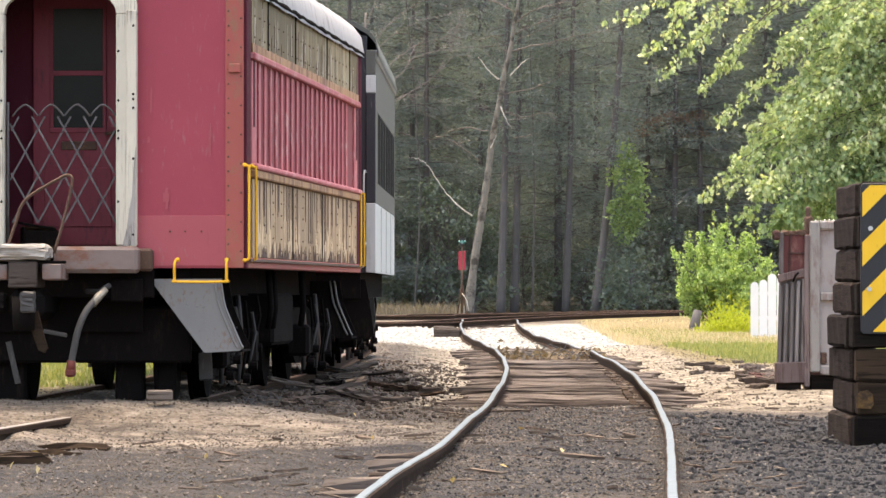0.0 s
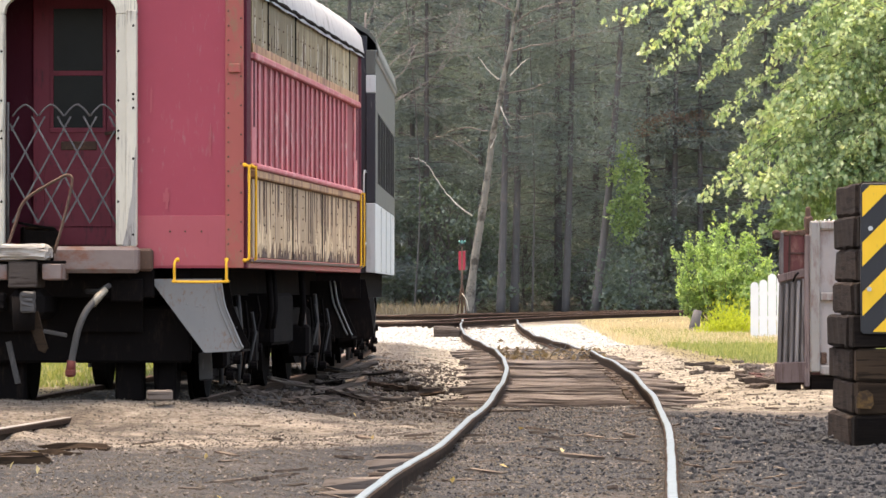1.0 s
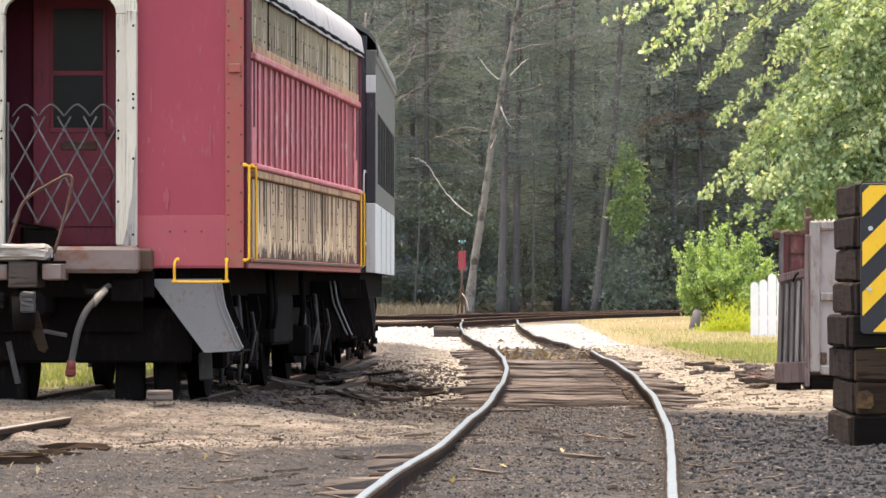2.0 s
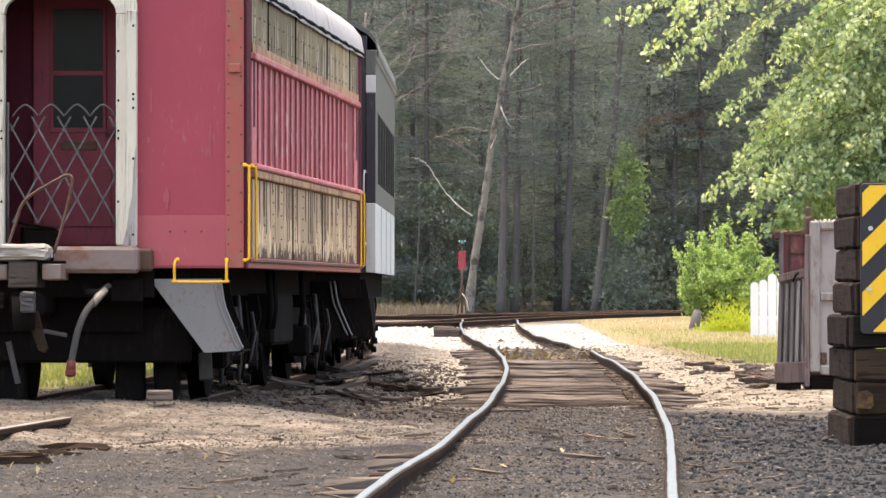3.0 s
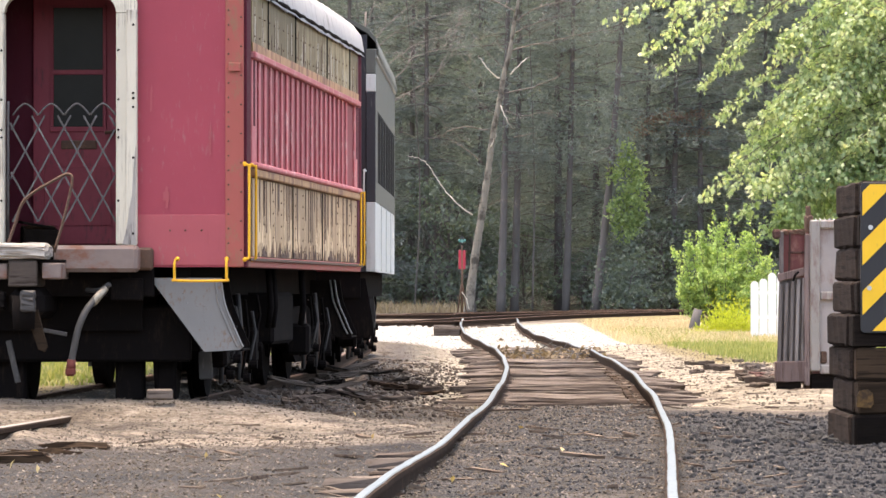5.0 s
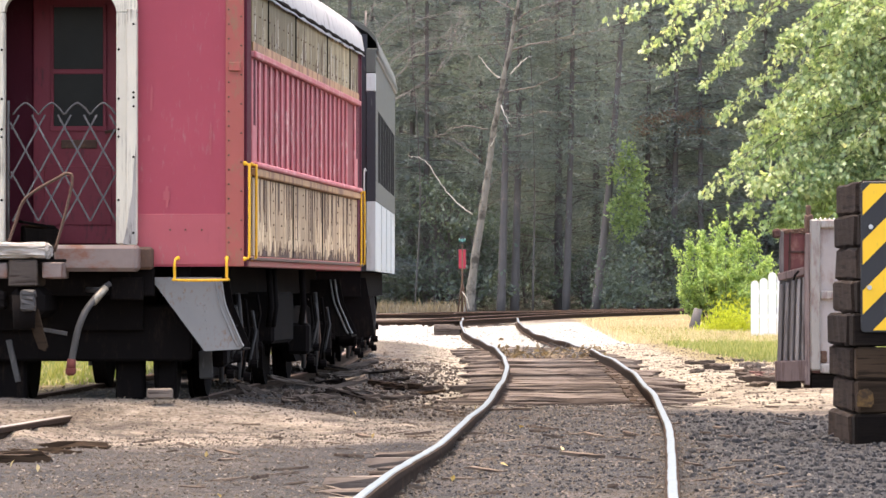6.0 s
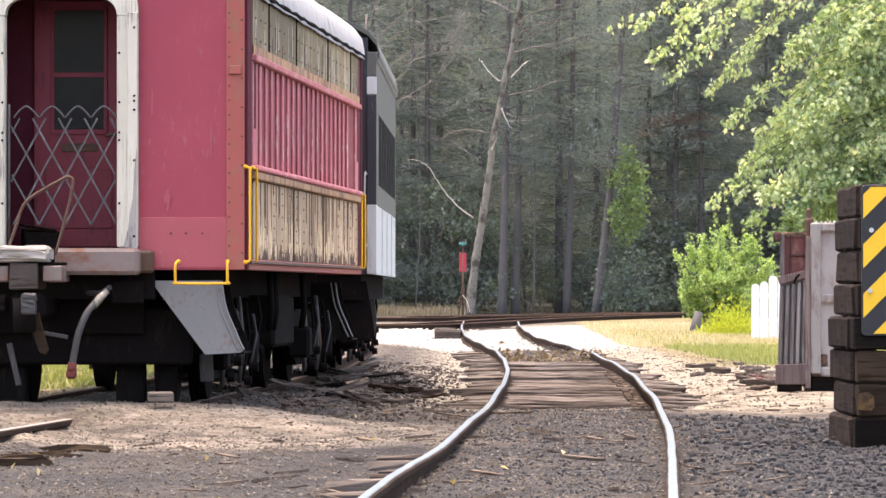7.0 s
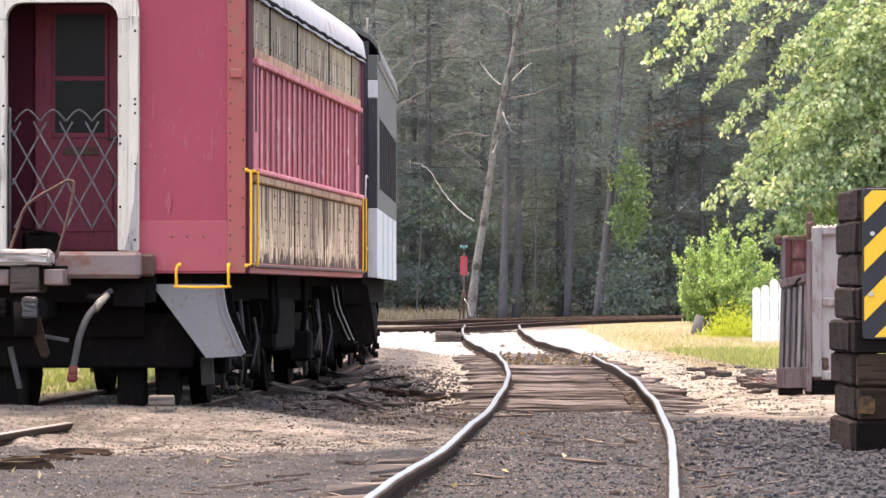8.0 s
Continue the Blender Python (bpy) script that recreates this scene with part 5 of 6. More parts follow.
def blades(name, label, region, count, height, material, seed, width=.012):
    """Grass blades as thin bent triangles."""
    rng = np.random.default_rng(seed)
    vs = []
    while len(vs) < count:
        x, y = region(rng)
        vs.append((x, y, land(x, y) - .01))
    c = np.array(vs)
    h = height * rng.uniform(.4, 1.2, count) * (.7 + .5 * np.sin(c[:, 0] * 1.9 + c[:, 1] * .7) ** 2)
    a = rng.uniform(0, 6.28, count)
    lean = rng.normal(scale=.28, size=(count, 2)) * h[:, None]
    wv = np.stack([np.cos(a), np.sin(a), 0 * a], 1) * width * rng.uniform(.7, 1.6, (count, 1))
    mid = c + np.concatenate([lean * .3, h[:, None] * .55], 1)
    top = c + np.concatenate([lean, h[:, None]], 1)
    v = np.stack([c - wv, c + wv, mid + wv * .7, mid - wv * .7, top], 1).reshape(-1, 3)
    i = np.arange(count)[:, None] * 5
    f = np.concatenate([i + [0, 1, 2], i + [0, 2, 3], i + [3, 2, 4]], 0)
    ob = raw_mesh(name, v, f, material)
    tagged(ob, label, "grass", kind="stuff")


def grass_region(y0, y1, left, right):
    def pick(rng):
        while True:
            y = y0 + (y1 - y0) * rng.random()
            x = rng.uniform(left(y) - .4 * rng.random(), right(y))
            return x, y
    return pick


# ---- the maple beside the line ----
def build_maple():
    rng = np.random.default_rng(33)
    root = Vector((8.4, 80, 0))
    tree = thing("maple_tree", "green maple with yellowing leaves hanging over the yard", "tree", Matrix.Translation(root))
    part("trunk", tube(bmesh.new(), smooth_path([(0, 0, -.1), (.02, 0, 1.4), (-.1, .1, 3.2), (-.02, 0, 5.2), (.1, .1, 7.4)], 5), np.linspace(.26, .07, 21).tolist(), 12), M_BARK, tree)
    # outer sprays: tip, how far the tip droops, size
    sprays = [(2.56, 79.2, 5.37, .15, .28), (2.98, 79.2, 5.42, .3, .55), (3.25, 79.6, 4.92, .9, .8), (3.52, 79.2, 4.62, 1.0, .75), (4.10, 79.3, 4.36, .9, .55), (3.65, 80.2, 5.55, .5, .7), (4.5, 79.6, 4.75, .9, .8),
              (4.0, 79.0, 5.05, .8, .8), (4.36, 79.6, 3.85, .5, .6), (4.62, 79.8, 3.25, .6, .8), (4.14, 79.4, 2.62, .6, .6), (4.55, 79.2, 2.78, .6, .8), (4.75, 80, 2.38, .5, .9), (4.9, 79.5, 3.75, .6, .8), (4.75, 80.0, 5.7, .5, .9)]
    # the body of the crown
    body = [(5.2, 79.4, 2.15, 1), (5.6, 80.2, 2.1, 1.1), (5.2, 79.2, 3.9, .9), (6.0, 80.8, 4.9, 1.1), (5.6, 79.2, 3.3, 1), (6.1, 79.1, 4.4, 1.1), (6.4, 79.2, 2.9, 1), (6.0, 81, 5.5, 1.2), (5.2, 80.6, 6.2, 1.2),
            (6.9, 79.2, 3.8, 1.1), (7.3, 79.4, 5.3, 1.2), (6.9, 79.3, 2.3, 1), (8.0, 79, 3.3, 1.2), (8.2, 79, 4.8, 1.3), (6.4, 81.5, 7.2, 1.3), (8.0, 81.5, 8.2, 1.4),
            (9.6, 80.5, 6.6, 1.5), (10.4, 79.6, 4.6, 1.4), (9.8, 82, 3.4, 1.4), (5.1, 81.5, 3.4, 1.1), (5.9, 81.5, 2.6, 1.1), (6.6, 81.5, 3.5, 1.1), (6.2, 82, 4.6, 1.2),
            (4.95, 78.8, 2.75, .9), (5.35, 78.7, 2.45, .9), (5.8, 78.8, 2.75, 1), (6.3, 78.7, 2.35, 1), (6.8, 78.9, 2.8, 1), (5.5, 78.8, 3.8, 1), (6.5, 78.8, 3.4, 1), (7.4, 78.8, 2.4, 1), (7.2, 78.8, 4.3, 1.1), (6.3, 79, 5.1, 1),
            (5.3, 79.3, 4.9, 1), (5.6, 80.2, 4.4, 1)]
    tips = [(x, y, z, s, d) for x, y, z, d, s in sprays] + [(x, y, z, s, .3) for x, y, z, s in body]
    for n, (x, y, z, spread, dip) in enumerate(tips):
        outer = n < len(sprays)
        tip = Vector((x, y, z)) - root
        reach = tip.xy.length
        origin = Vector((0, 0, max(1.8, min(7.2, tip.z + dip * .8 + .10 * reach + rng.uniform(-.2, .3)))))
        to = tip - origin
        lift = Vector((0, 0, .10 * reach + dip * .5))
        path = smooth_path([(0, 0, 0), to * .4 + lift, to * .75 + lift * .9, to], 9)
        bm = bmesh.new()
        tube(bm, path, [.020 * (1 - .88 * i / (len(path) - 1)) for i in range(len(path))], 6)
        cs, al = [], []
        length = to.length
        for i, p in enumerate(path):
            t = i / (len(path) - 1)
            if (1 - t) * length > (2.1 if outer else 4.0) * spread:
                continue
            for _ in range(5 if not outer else 3 if spread > .4 else 1):
                d = Vector(rng.normal(size=3))
                d.z = d.z * .6 - .45
                d = (d.normalized() + to.normalized() * .55).normalized()
                ln = spread * rng.uniform(.15, .6 if outer else .75) * (1.1 - t * .7)
                q = p + d * ln - Vector((0, 0, .2 * ln))
                tube(bm, [p, p.lerp(q, .5) + Vector((0, 0, .05 * ln)), q], [.006, .004, .002], 4, False)
                k = int(rng.integers(5, 10) if outer else rng.integers(10, 18))
                u = rng.uniform(.3, 1.08, (k, 1)) ** .7
                cl = np.array(p) * (1 - u) + np.array(q) * u + rng.normal(scale=.045 if outer else .062, size=(k, 3))
                cl[:, 2] -= .04
                cs.append(cl)
                al.append(np.tile(np.array(d) * .6, (k, 1)))
        bough = part("bough", bm, M_BARK, tree)
        bough.matrix_basis = Matrix.Translation(origin)
        v, f = leaf_arrays(np.concatenate(cs), .094, rng, .85, np.concatenate(al), .35, droop=.45, lobed=True)
        # Back and low boughs get the leaves coloured as if shaded.
        raw_mesh("foliage", v, f, M_LEAF_SHADED if y > 80.3 or (x > 4.6 and z < 2.5) else M_LEAF, bough)
        SWAY.append((bough, tuple(origin), 1.5 / max(1.6, length / 2.2), n * .7, 1.0))


# ---- the woods ----
def conifer(rng, height, radius, needles, name, label):
    tree = thing(name, label, "tree")
    bm = bmesh.new()
    lean = rng.normal(scale=.25, size=2)
    path = smooth_path([(0, 0, -.3), (lean[0] * .3, lean[1] * .3, height * .35), (lean[0], lean[1], height)], 6)
    tube(bm, path, np.linspace(height * .0075 + .04, .03, len(path)).tolist(), 9)
    cs, al = [], []
    low = height * rng.uniform(.02, .10)
    whorls = int(height * 2.1)
    for w in range(whorls):
        t = (w + rng.random()) / whorls
        z = low + (height - low) * t
        for _ in range(rng.integers(3, 6)):
            a = rng.uniform(0, 6.28)
            r = radius * (1 - t) ** .75 * rng.uniform(.55, 1.15) + .25
            base = Vector((lean[0] * z / height, lean[1] * z / height, z))
            tip = base + Vector((math.cos(a) * r, math.sin(a) * r, r * rng.uniform(-.28, .22)))
            tube(bm, [base, base.lerp(tip, .5) + Vector((0, 0, .05 * r)), tip], [.035, .02, .006], 4, False)
            k = int(needles * (r / radius + .15))
            u = rng.uniform(.04, 1.05, (k, 1)) ** .8
            c = np.array(base) * (1 - u) + np.array(tip) * u + rng.normal(size=(k, 3)) * np.array([.26, .26, .12]) * (.35 + u)
            cs.append(c)
            al.append(np.tile(np.array((tip - base).normalized()), (k, 1)))
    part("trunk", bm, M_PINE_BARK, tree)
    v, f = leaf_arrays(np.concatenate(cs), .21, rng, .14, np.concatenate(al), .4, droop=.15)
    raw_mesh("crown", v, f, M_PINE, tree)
    return tree


def broadleaf(rng, height, radius, leaves, material, name, label, category="tree"):
    tree = thing(name, label, category)
    bm = bmesh.new()
    cs = []
    tube(bm, smooth_path([(0, 0, -.2), (rng.normal(scale=.1), 0, height * .4), (rng.normal(scale=.2), 0, height * .85)], 5), np.linspace(.03 + height * .012, .015, 11).tolist(), 7)
    for _ in range(int(10 + height * 5)):
        a, t = rng.uniform(0, 6.28), rng.uniform(.12, .98)
        r = radius * math.sin(math.pi * min(.97, t * .85 + .12)) ** .6 * rng.uniform(.5, 1.1)
        tip = Vector((math.cos(a) * r, math.sin(a) * r, height * t + .1 * r))
        base = Vector((0, 0, height * t * .65))
        tube(bm, [base, base.lerp(tip, .55) + Vector((0, 0, .08)), tip], [.022, .013, .005], 4, False)
        c = np.array(tip) + rng.normal(size=(leaves, 3)) * np.array([.32, .32, .2]) * (.5 + radius * .25)
        cs.append(c)
    part("trunk", bm, M_PINE_BARK, tree)
    v, f = leaf_arrays(np.concatenate(cs), .17, rng, .7, None, .5)
    raw_mesh("crown", v, f, material, tree)
    return tree


def build_woods():
    rng = np.random.default_rng(77)
    pines = [conifer(rng, h, r, 135, "pine_tree", "dark green pine in the shade of the woods") for h, r in ((17, 3.2), (20, 3.6), (15, 3.0), (22, 3.4))]
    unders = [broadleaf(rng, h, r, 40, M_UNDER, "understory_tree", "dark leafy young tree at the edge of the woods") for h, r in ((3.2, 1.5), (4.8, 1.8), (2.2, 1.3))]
    spots = []
    for row, (y, gap) in enumerate(((181, 2.5), (187, 2.6), (194, 2.8), (203, 3.0), (214, 3.2), (228, 3.5), (245, 4))):
        half = y * .0875 + 7
        xs = np.arange(-half - (8 if row % 2 == 0 else 4), half, gap)
        for x in xs:
            spots.append((x + rng.normal(scale=.6), y + rng.normal(scale=1.4)))
    used = set()
    for n, (x, y) in enumerate(spots):
        k = int(rng.integers(0, 4))
        if y < 190 and -1.4 < x < 5.5 and rng.random() < .5:
            continue
        m = pose(x, y, lerp_table(LAND, y) - .1, 0, 0, rng.uniform(0, 360))
        if k not in used:
            pines[k].matrix_basis = m
            used.add(k)
        else:
            copy_thing(pines[k], m)
    used = set()
    for n in range(38):
        y = rng.uniform(176, 186)
        x = rng.uniform(-17, 18)
        k = int(rng.integers(0, 3))
        m = pose(x, y, lerp_table(LAND, y) - .05, 0, 0, rng.uniform(0, 360))
        if k not in used:
            unders[k].matrix_basis = m
            used.add(k)
        else:
            copy_thing(unders[k], m)
    # bare trunks at the edge of the woods
    for x, y, h, r, dx in ((2.0, 176, 13, .17, .3), (2.5, 178, 13, .17, .25), (4.3, 178, 14, .15, .35), (5.2, 174, 14, .17, 1.25), (8.2, 181, 14, .15, .2)):
        t = thing("pine_tree", "straight bare lower trunk of a tall pine", "tree", pose(x, y, lerp_table(LAND, y)))
        path = smooth_path([(0, 0, -.2), (dx * .45, 0, h * .35), (dx, 0, h)], 6)
        part("trunk", tube(bmesh.new(), path, np.linspace(r * 1.0, r * .4, len(path)).tolist(), 10), M_PINE_BARK, t)
        cs = []
        for _ in range(56):
            z = rng.uniform(h * .36, h)
            a = rng.uniform(0, 6.28)
            ln = rng.uniform(.6, 2.2)
            p = Vector((dx * z / h, 0, z))
            q = p + Vector((math.cos(a) * ln, math.sin(a) * ln, ln * rng.uniform(-.25, .25)))
            part("limb", tube(bmesh.new(), [p, p.lerp(q, .5), q], [.03, .018, .005], 4, False), M_PINE_BARK, t)
            cs.append(np.array(p.lerp(q, .75)) + rng.normal(size=(80, 3)) * (.5, .5, .2))
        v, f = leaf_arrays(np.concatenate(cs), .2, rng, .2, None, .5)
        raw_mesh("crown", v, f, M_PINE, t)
        if x > 8:
            c = np.concatenate([np.array((dx_, -.6, 6.7 + .25 * rng.normal())) + rng.normal(size=(150, 3)) * (.28, .2, .10) for dx_ in np.linspace(-1.0, 1.1, 9)])
            v, f = leaf_arrays(c, .16, rng, .3, None, .5)
            raw_mesh("dead_needles", v, f, M_RUSTY_NEEDLE, t, "rusty brown dead needles")
    vine = thing("vine", "green creeper climbing a leaning pine trunk", "vine", pose(5.65, 173.6, .3))
    cs = []
    for n in range(46):
        z = rng.uniform(2.5, 5.7)
        wide = .78 * math.sin(min(1, (z - 2.2) / 3.6) * math.pi) + .1
        cs.append(np.array([.42 + rng.uniform(-.4, 1) * wide, rng.normal() * .25, z]) + rng.normal(size=(46, 3)) * (.13, .13, .16))
    v, f = leaf_arrays(np.concatenate(cs), .13, rng, .8, None, .4, droop=.5)
    raw_mesh("foliage", v, f, M_VINE, vine)
    k = 700
    c = np.stack([.5 + rng.normal(size=k) * .45, rng.normal(size=k) * .3, np.abs(rng.normal(size=k)) * 1.1 + .1], 1)
    v, f = leaf_arrays(c, .14, rng, .8, None, .4, droop=.3)
    raw_mesh("low_foliage", v, f, M_UNDER, vine)


def grow(bm, start, way, length, r, depth, rng, gravity=0.0, fork=4):
    """A bare limb with finer limbs on it."""
    pts, d, p = [start], way.normalized(), start
    k = 5
    for i in range(k):
        d = (d + Vector(rng.normal(scale=.16, size=3)) + Vector((0, 0, gravity))).normalized()
        p = p + d * length / k
        pts.append(p)
    tube(bm, pts, [r * (1 - .8 * i / k) for i in range(k + 1)], 5 if depth > 1 else 4, False)
    if depth > 0:
        for _ in range(fork):
            i = int(rng.integers(1, k + 1))
            side = Vector(rng.normal(size=3))
            nd = (d * .75 + side.normalized() * .8).normalized()
            grow(bm, pts[i], nd, length * rng.uniform(.35, .6), r * .5 * (1 - .1 * i), depth - 1, rng, gravity, fork)


def limb_run(bm, pts, r, rng, twigs=6, size=.9, depth=1):
    """A crooked limb through points, thinning to its tip, with fine twigs along it."""
    path = smooth_path(pts, 5)
    k = len(path)
    path = [p + Vector(rng.normal(scale=.012, size=3)) for p in path]
    tube(bm, path, [r * (1 - .75 * i / (k - 1)) for i in range(k)], 6)
    for _ in range(twigs):
        i = int(rng.integers(k // 4, k))
        d = (path[min(i + 1, k - 1)] - path[i - 1]).normalized()
        grow(bm, path[i], d * .7 + Vector(rng.normal(size=3)) * .62, size * rng.uniform(.4, 1.1), max(.006, r * .35), depth, rng, .01, 3)


def build_dead_tree():
    rng = np.random.default_rng(12)
    t = thing("dead_tree", "pale bare dead tree with peeling bark and fine twigs", "tree", pose(.72, 165, .22))
    trunk = [(.09, 0, -.1), (.22, 0, 1.12), (.37, 0, 2.22), (.55, 0, 3.32), (.68, 0, 4.24), (.79, 0, 4.98), (.90, 0, 5.9), (1.12, 0, 7.0), (1.29, 0, 7.93), (1.47, 0, 8.66), (1.60, 0, 9.58), (1.73, 0, 10.3), (1.85, .1, 12.3)]
    path = smooth_path(trunk, 5)
    bm = bmesh.new()
    rad = [lerp_table([(0, .17), (.1, .145), (.35, .115), (.6, .09), (.8, .07), (1, .035)], i / (len(path) - 1)) * (1 + .06 * math.sin(i * 1.7) + rng.normal(scale=.04)) for i in range(len(path))]
    tube(bm, path, rad, 12)
    part("trunk", bm, M_BIRCH, t)
    # bright stripped limbs: points, thickness, twigs
    stripped = [([(.24, 0, 3.29), (-.28, -.1, 3.66), (-.79, -.1, 4.25), (-1.12, -.1, 4.80), (-1.44, -.1, 5.08), (-1.86, -.1, 5.20)], .028, 0),
                ([(1.12, -.05, 7.74), (.83, -.2, 7.93), (.53, -.2, 8.33), (.44, -.2, 8.46)], .030, 0), ([(1.47, -.1, 7.84), (1.75, -.2, 8.15), (2.0, -.2, 8.37), (2.12, -.2, 8.42)], .032, 0),
                ([(.83, -.1, 5.5), (1.01, -.2, 5.9)], .03, 0), ([(1.14, -.1, 6.82), (1.32, -.2, 6.45), (1.51, -.2, 6.12)], .026, 1)]
    grey = [([(1.50, 0, 8.62), (2.06, 0, 8.81), (2.70, 0, 8.92), (3.26, 0, 9.06), (3.99, 0, 9.21), (4.64, 0, 9.36)], .034, 12), ([(1.63, 0, 8.99), (2.24, 0, 9.25), (2.79, 0, 9.49)], .022, 6),
            ([(1.23, 0, 7.24), (1.97, 0, 7.37), (2.43, 0, 7.52), (2.98, 0, 7.77), (3.35, 0, 8.20), (3.59, 0, 8.38)], .028, 5), ([(.72, 0, 6.05), (.13, 0, 6.14), (-.39, 0, 6.08), (-.70, 0, 5.90), (-1.01, 0, 5.79), (-1.03, 0, 5.44)], .028, 6),
            ([(.53, 0, 5.02), (.13, 0, 5.35), (-.20, 0, 5.57), (-.52, 0, 5.79), (-.98, 0, 5.81)], .024, 5), ([(1.56, 0, 5.81), (2.06, 0, 5.90), (2.30, 0, 5.97)], .02, 2),
            ([(1.29, 0, 6.67), (1.88, 0, 6.49), (2.52, 0, 6.63), (3.22, 0, 6.58)], .02, 6), ([(.61, 0, 4.06), (1.14, 0, 4.52), (1.51, 0, 4.83), (1.97, 0, 4.94)], .018, 8), ([(.50, 0, 3.41), (1.23, 0, 3.78), (2.24, 0, 3.41)], .018, 8),
            ([(1.51, 0, 8.62), (1.14, 0, 8.75), (.95, 0, 9.12), (.40, 0, 8.99)], .022, 6), ([(1.62, 0, 9.6), (2.3, 0, 10.0), (3.3, 0, 10.3), (4.4, 0, 10.7)], .03, 12), ([(1.66, 0, 9.9), (.8, 0, 10.3), (-.4, 0, 10.6)], .03, 10),
            ([(1.02, 0, 6.5), (.5, 0, 6.9), (.1, 0, 7.5)], .018, 6), ([(1.3, 0, 8.0), (.8, 0, 8.5), (.2, 0, 9.2)], .018, 6), ([(1.75, 0, 10.5), (2.6, 0, 11.2), (3.9, 0, 11.6)], .03, 10), ([(1.55, 0, 9.2), (2.5, 0, 9.6), (3.9, 0, 10.1)], .024, 10)]
    for n, (pts, r, tw) in enumerate(stripped + grey):
        bm = bmesh.new()
        limb_run(bm, pts, r * .85, rng, tw, 1.0, 2 if tw > 8 else 1)
        part("limb", bm, M_STRIPPED if n < len(stripped) else M_TWIG, t)
    # a bare tree whose pale crown fans out behind the coaches
    s = thing("bare_tree", "leafless tree with a fan of pale fine twigs", "tree", pose(-2.9, 157, .2))
    path = smooth_path([(0, 0, -.1), (.15, 0, 3), (.4, 0, 6.0), (.5, 0, 9.5)], 6)
    part("trunk", tube(bmesh.new(), path, np.linspace(.12, .03, len(path)).tolist(), 8), M_TWIG, s)
    fan = [([(.35, 0, 5.4), (1.43, 0, 6.77), (1.92, 0, 6.95), (2.8, 0, 6.77)], .024), ([(.4, 0, 6.0), (1.43, 0, 6.72), (2.05, 0, 7.12), (2.57, 0, 7.47), (3.18, 0, 8.09), (3.7, 0, 8.17)], .028),
           ([(.4, 0, 6.6), (1.6, 0, 7.6), (1.95, 0, 8.07), (2.74, 0, 8.30), (3.3, 0, 8.31)], .030), ([(.42, 0, 7.2), (1.7, 0, 8.23), (2.2, 0, 8.53), (3.18, 0, 8.79)], .026), ([(.5, 0, 7.8), (1.2, 0, 8.7), (2.4, 0, 9.3), (3.6, 0, 9.5)], .026),
           ([(.5, 0, 8.3), (1.4, 0, 9.3), (2.6, 0, 10.1)], .024), ([(.5, 0, 9), (.9, 0, 10.0), (1.6, 0, 10.8)], .022), ([(2.7, .4, 7.6), (3.2, .4, 8.6), (3.45, .4, 9.75)], .018), ([(.5, 0, 8.0), (-.4, 0, 9), (-.8, 0, 10)], .024)]
    for pts, r in fan:
        bm = bmesh.new()
        limb_run(bm, pts, r * .7, rng, 13, 1.4, 2)
        part("limb", bm, M_TWIG_PALE, s)
    # thin bare saplings beside it
    for x, y, h in ((-2.6, 176, 13), (-1.0, 177, 12), (3.1, 176, 13)):
        s = thing("bare_sapling", "thin leafless grey sapling against the woods", "tree", pose(x, y, .28), group="bare saplings")
        path = smooth_path([(0, 0, -.1), (rng.normal(scale=.2), 0, h * .4), (rng.normal(scale=.5), 0, h)], 5)
        part("trunk", tube(bmesh.new(), path, np.linspace(.035, .01, len(path)).tolist(), 6), M_PINE_BARK, s)
        for _ in range(16):
            bm = bmesh.new()
            i = int(rng.integers(8, len(path)))
            a = rng.uniform(0, 6.28)
            grow(bm, path[i], Vector((math.cos(a), math.sin(a), .5)), rng.uniform(.9, 2.4), .010, 2, rng, .0, 4)
            part("limb", bm, M_PINE_BARK, s)


def build_switch_stand():
    s = thing("switch_stand", "tall switch stand with a red target and teal lamp", "switch stand", pose(.60, 160, .235))
    part("base", boxed(-.22, .22, -.16, .16, -.02, .06, bevel=.015), M_TIE, s)
    bm = bmesh.new()
    for k in (-1, 1):
        tube(bm, [(k * .14, 0, .05), (k * .06, 0, .7), (0, 0, 1.1)], .02, 6)
    part("leg_frame", bm, M_RUST, s)
    mast = part("mast", tube(bmesh.new(), [(0, 0, .05), (0, 0, 2.25)], .028, 8), M_RUST, s)
    part("target", boxed(-.11, .11, -.02, .02, 1.48, 2.08, bevel=.012), M_TARGET, mast, "red painted target blade")
    part("throw_lever", tube(bmesh.new(), [(0, -.05, .75), (.14, -.1, .55), (.22, -.1, .2)], .011, 6), M_CREAM, s)
    bm = bmesh.new()
    disc(bm, 0, 0, 2.36, .08, 2, .17, 14)
    disc(bm, 0, 0, 2.47, .05, 2, .08, 12)
    lamp = part("lamp", bm, M_CAR_BLACK, s, "small lamp with teal lenses")
    for dx, dy, ax in ((0, -.085, 1), (-.085, 0, 0), (.085, 0, 0)):
        part("lens", disc(bmesh.new(), dx, dy, 2.37, .055, ax, .05, 14), M_LENS, lamp)


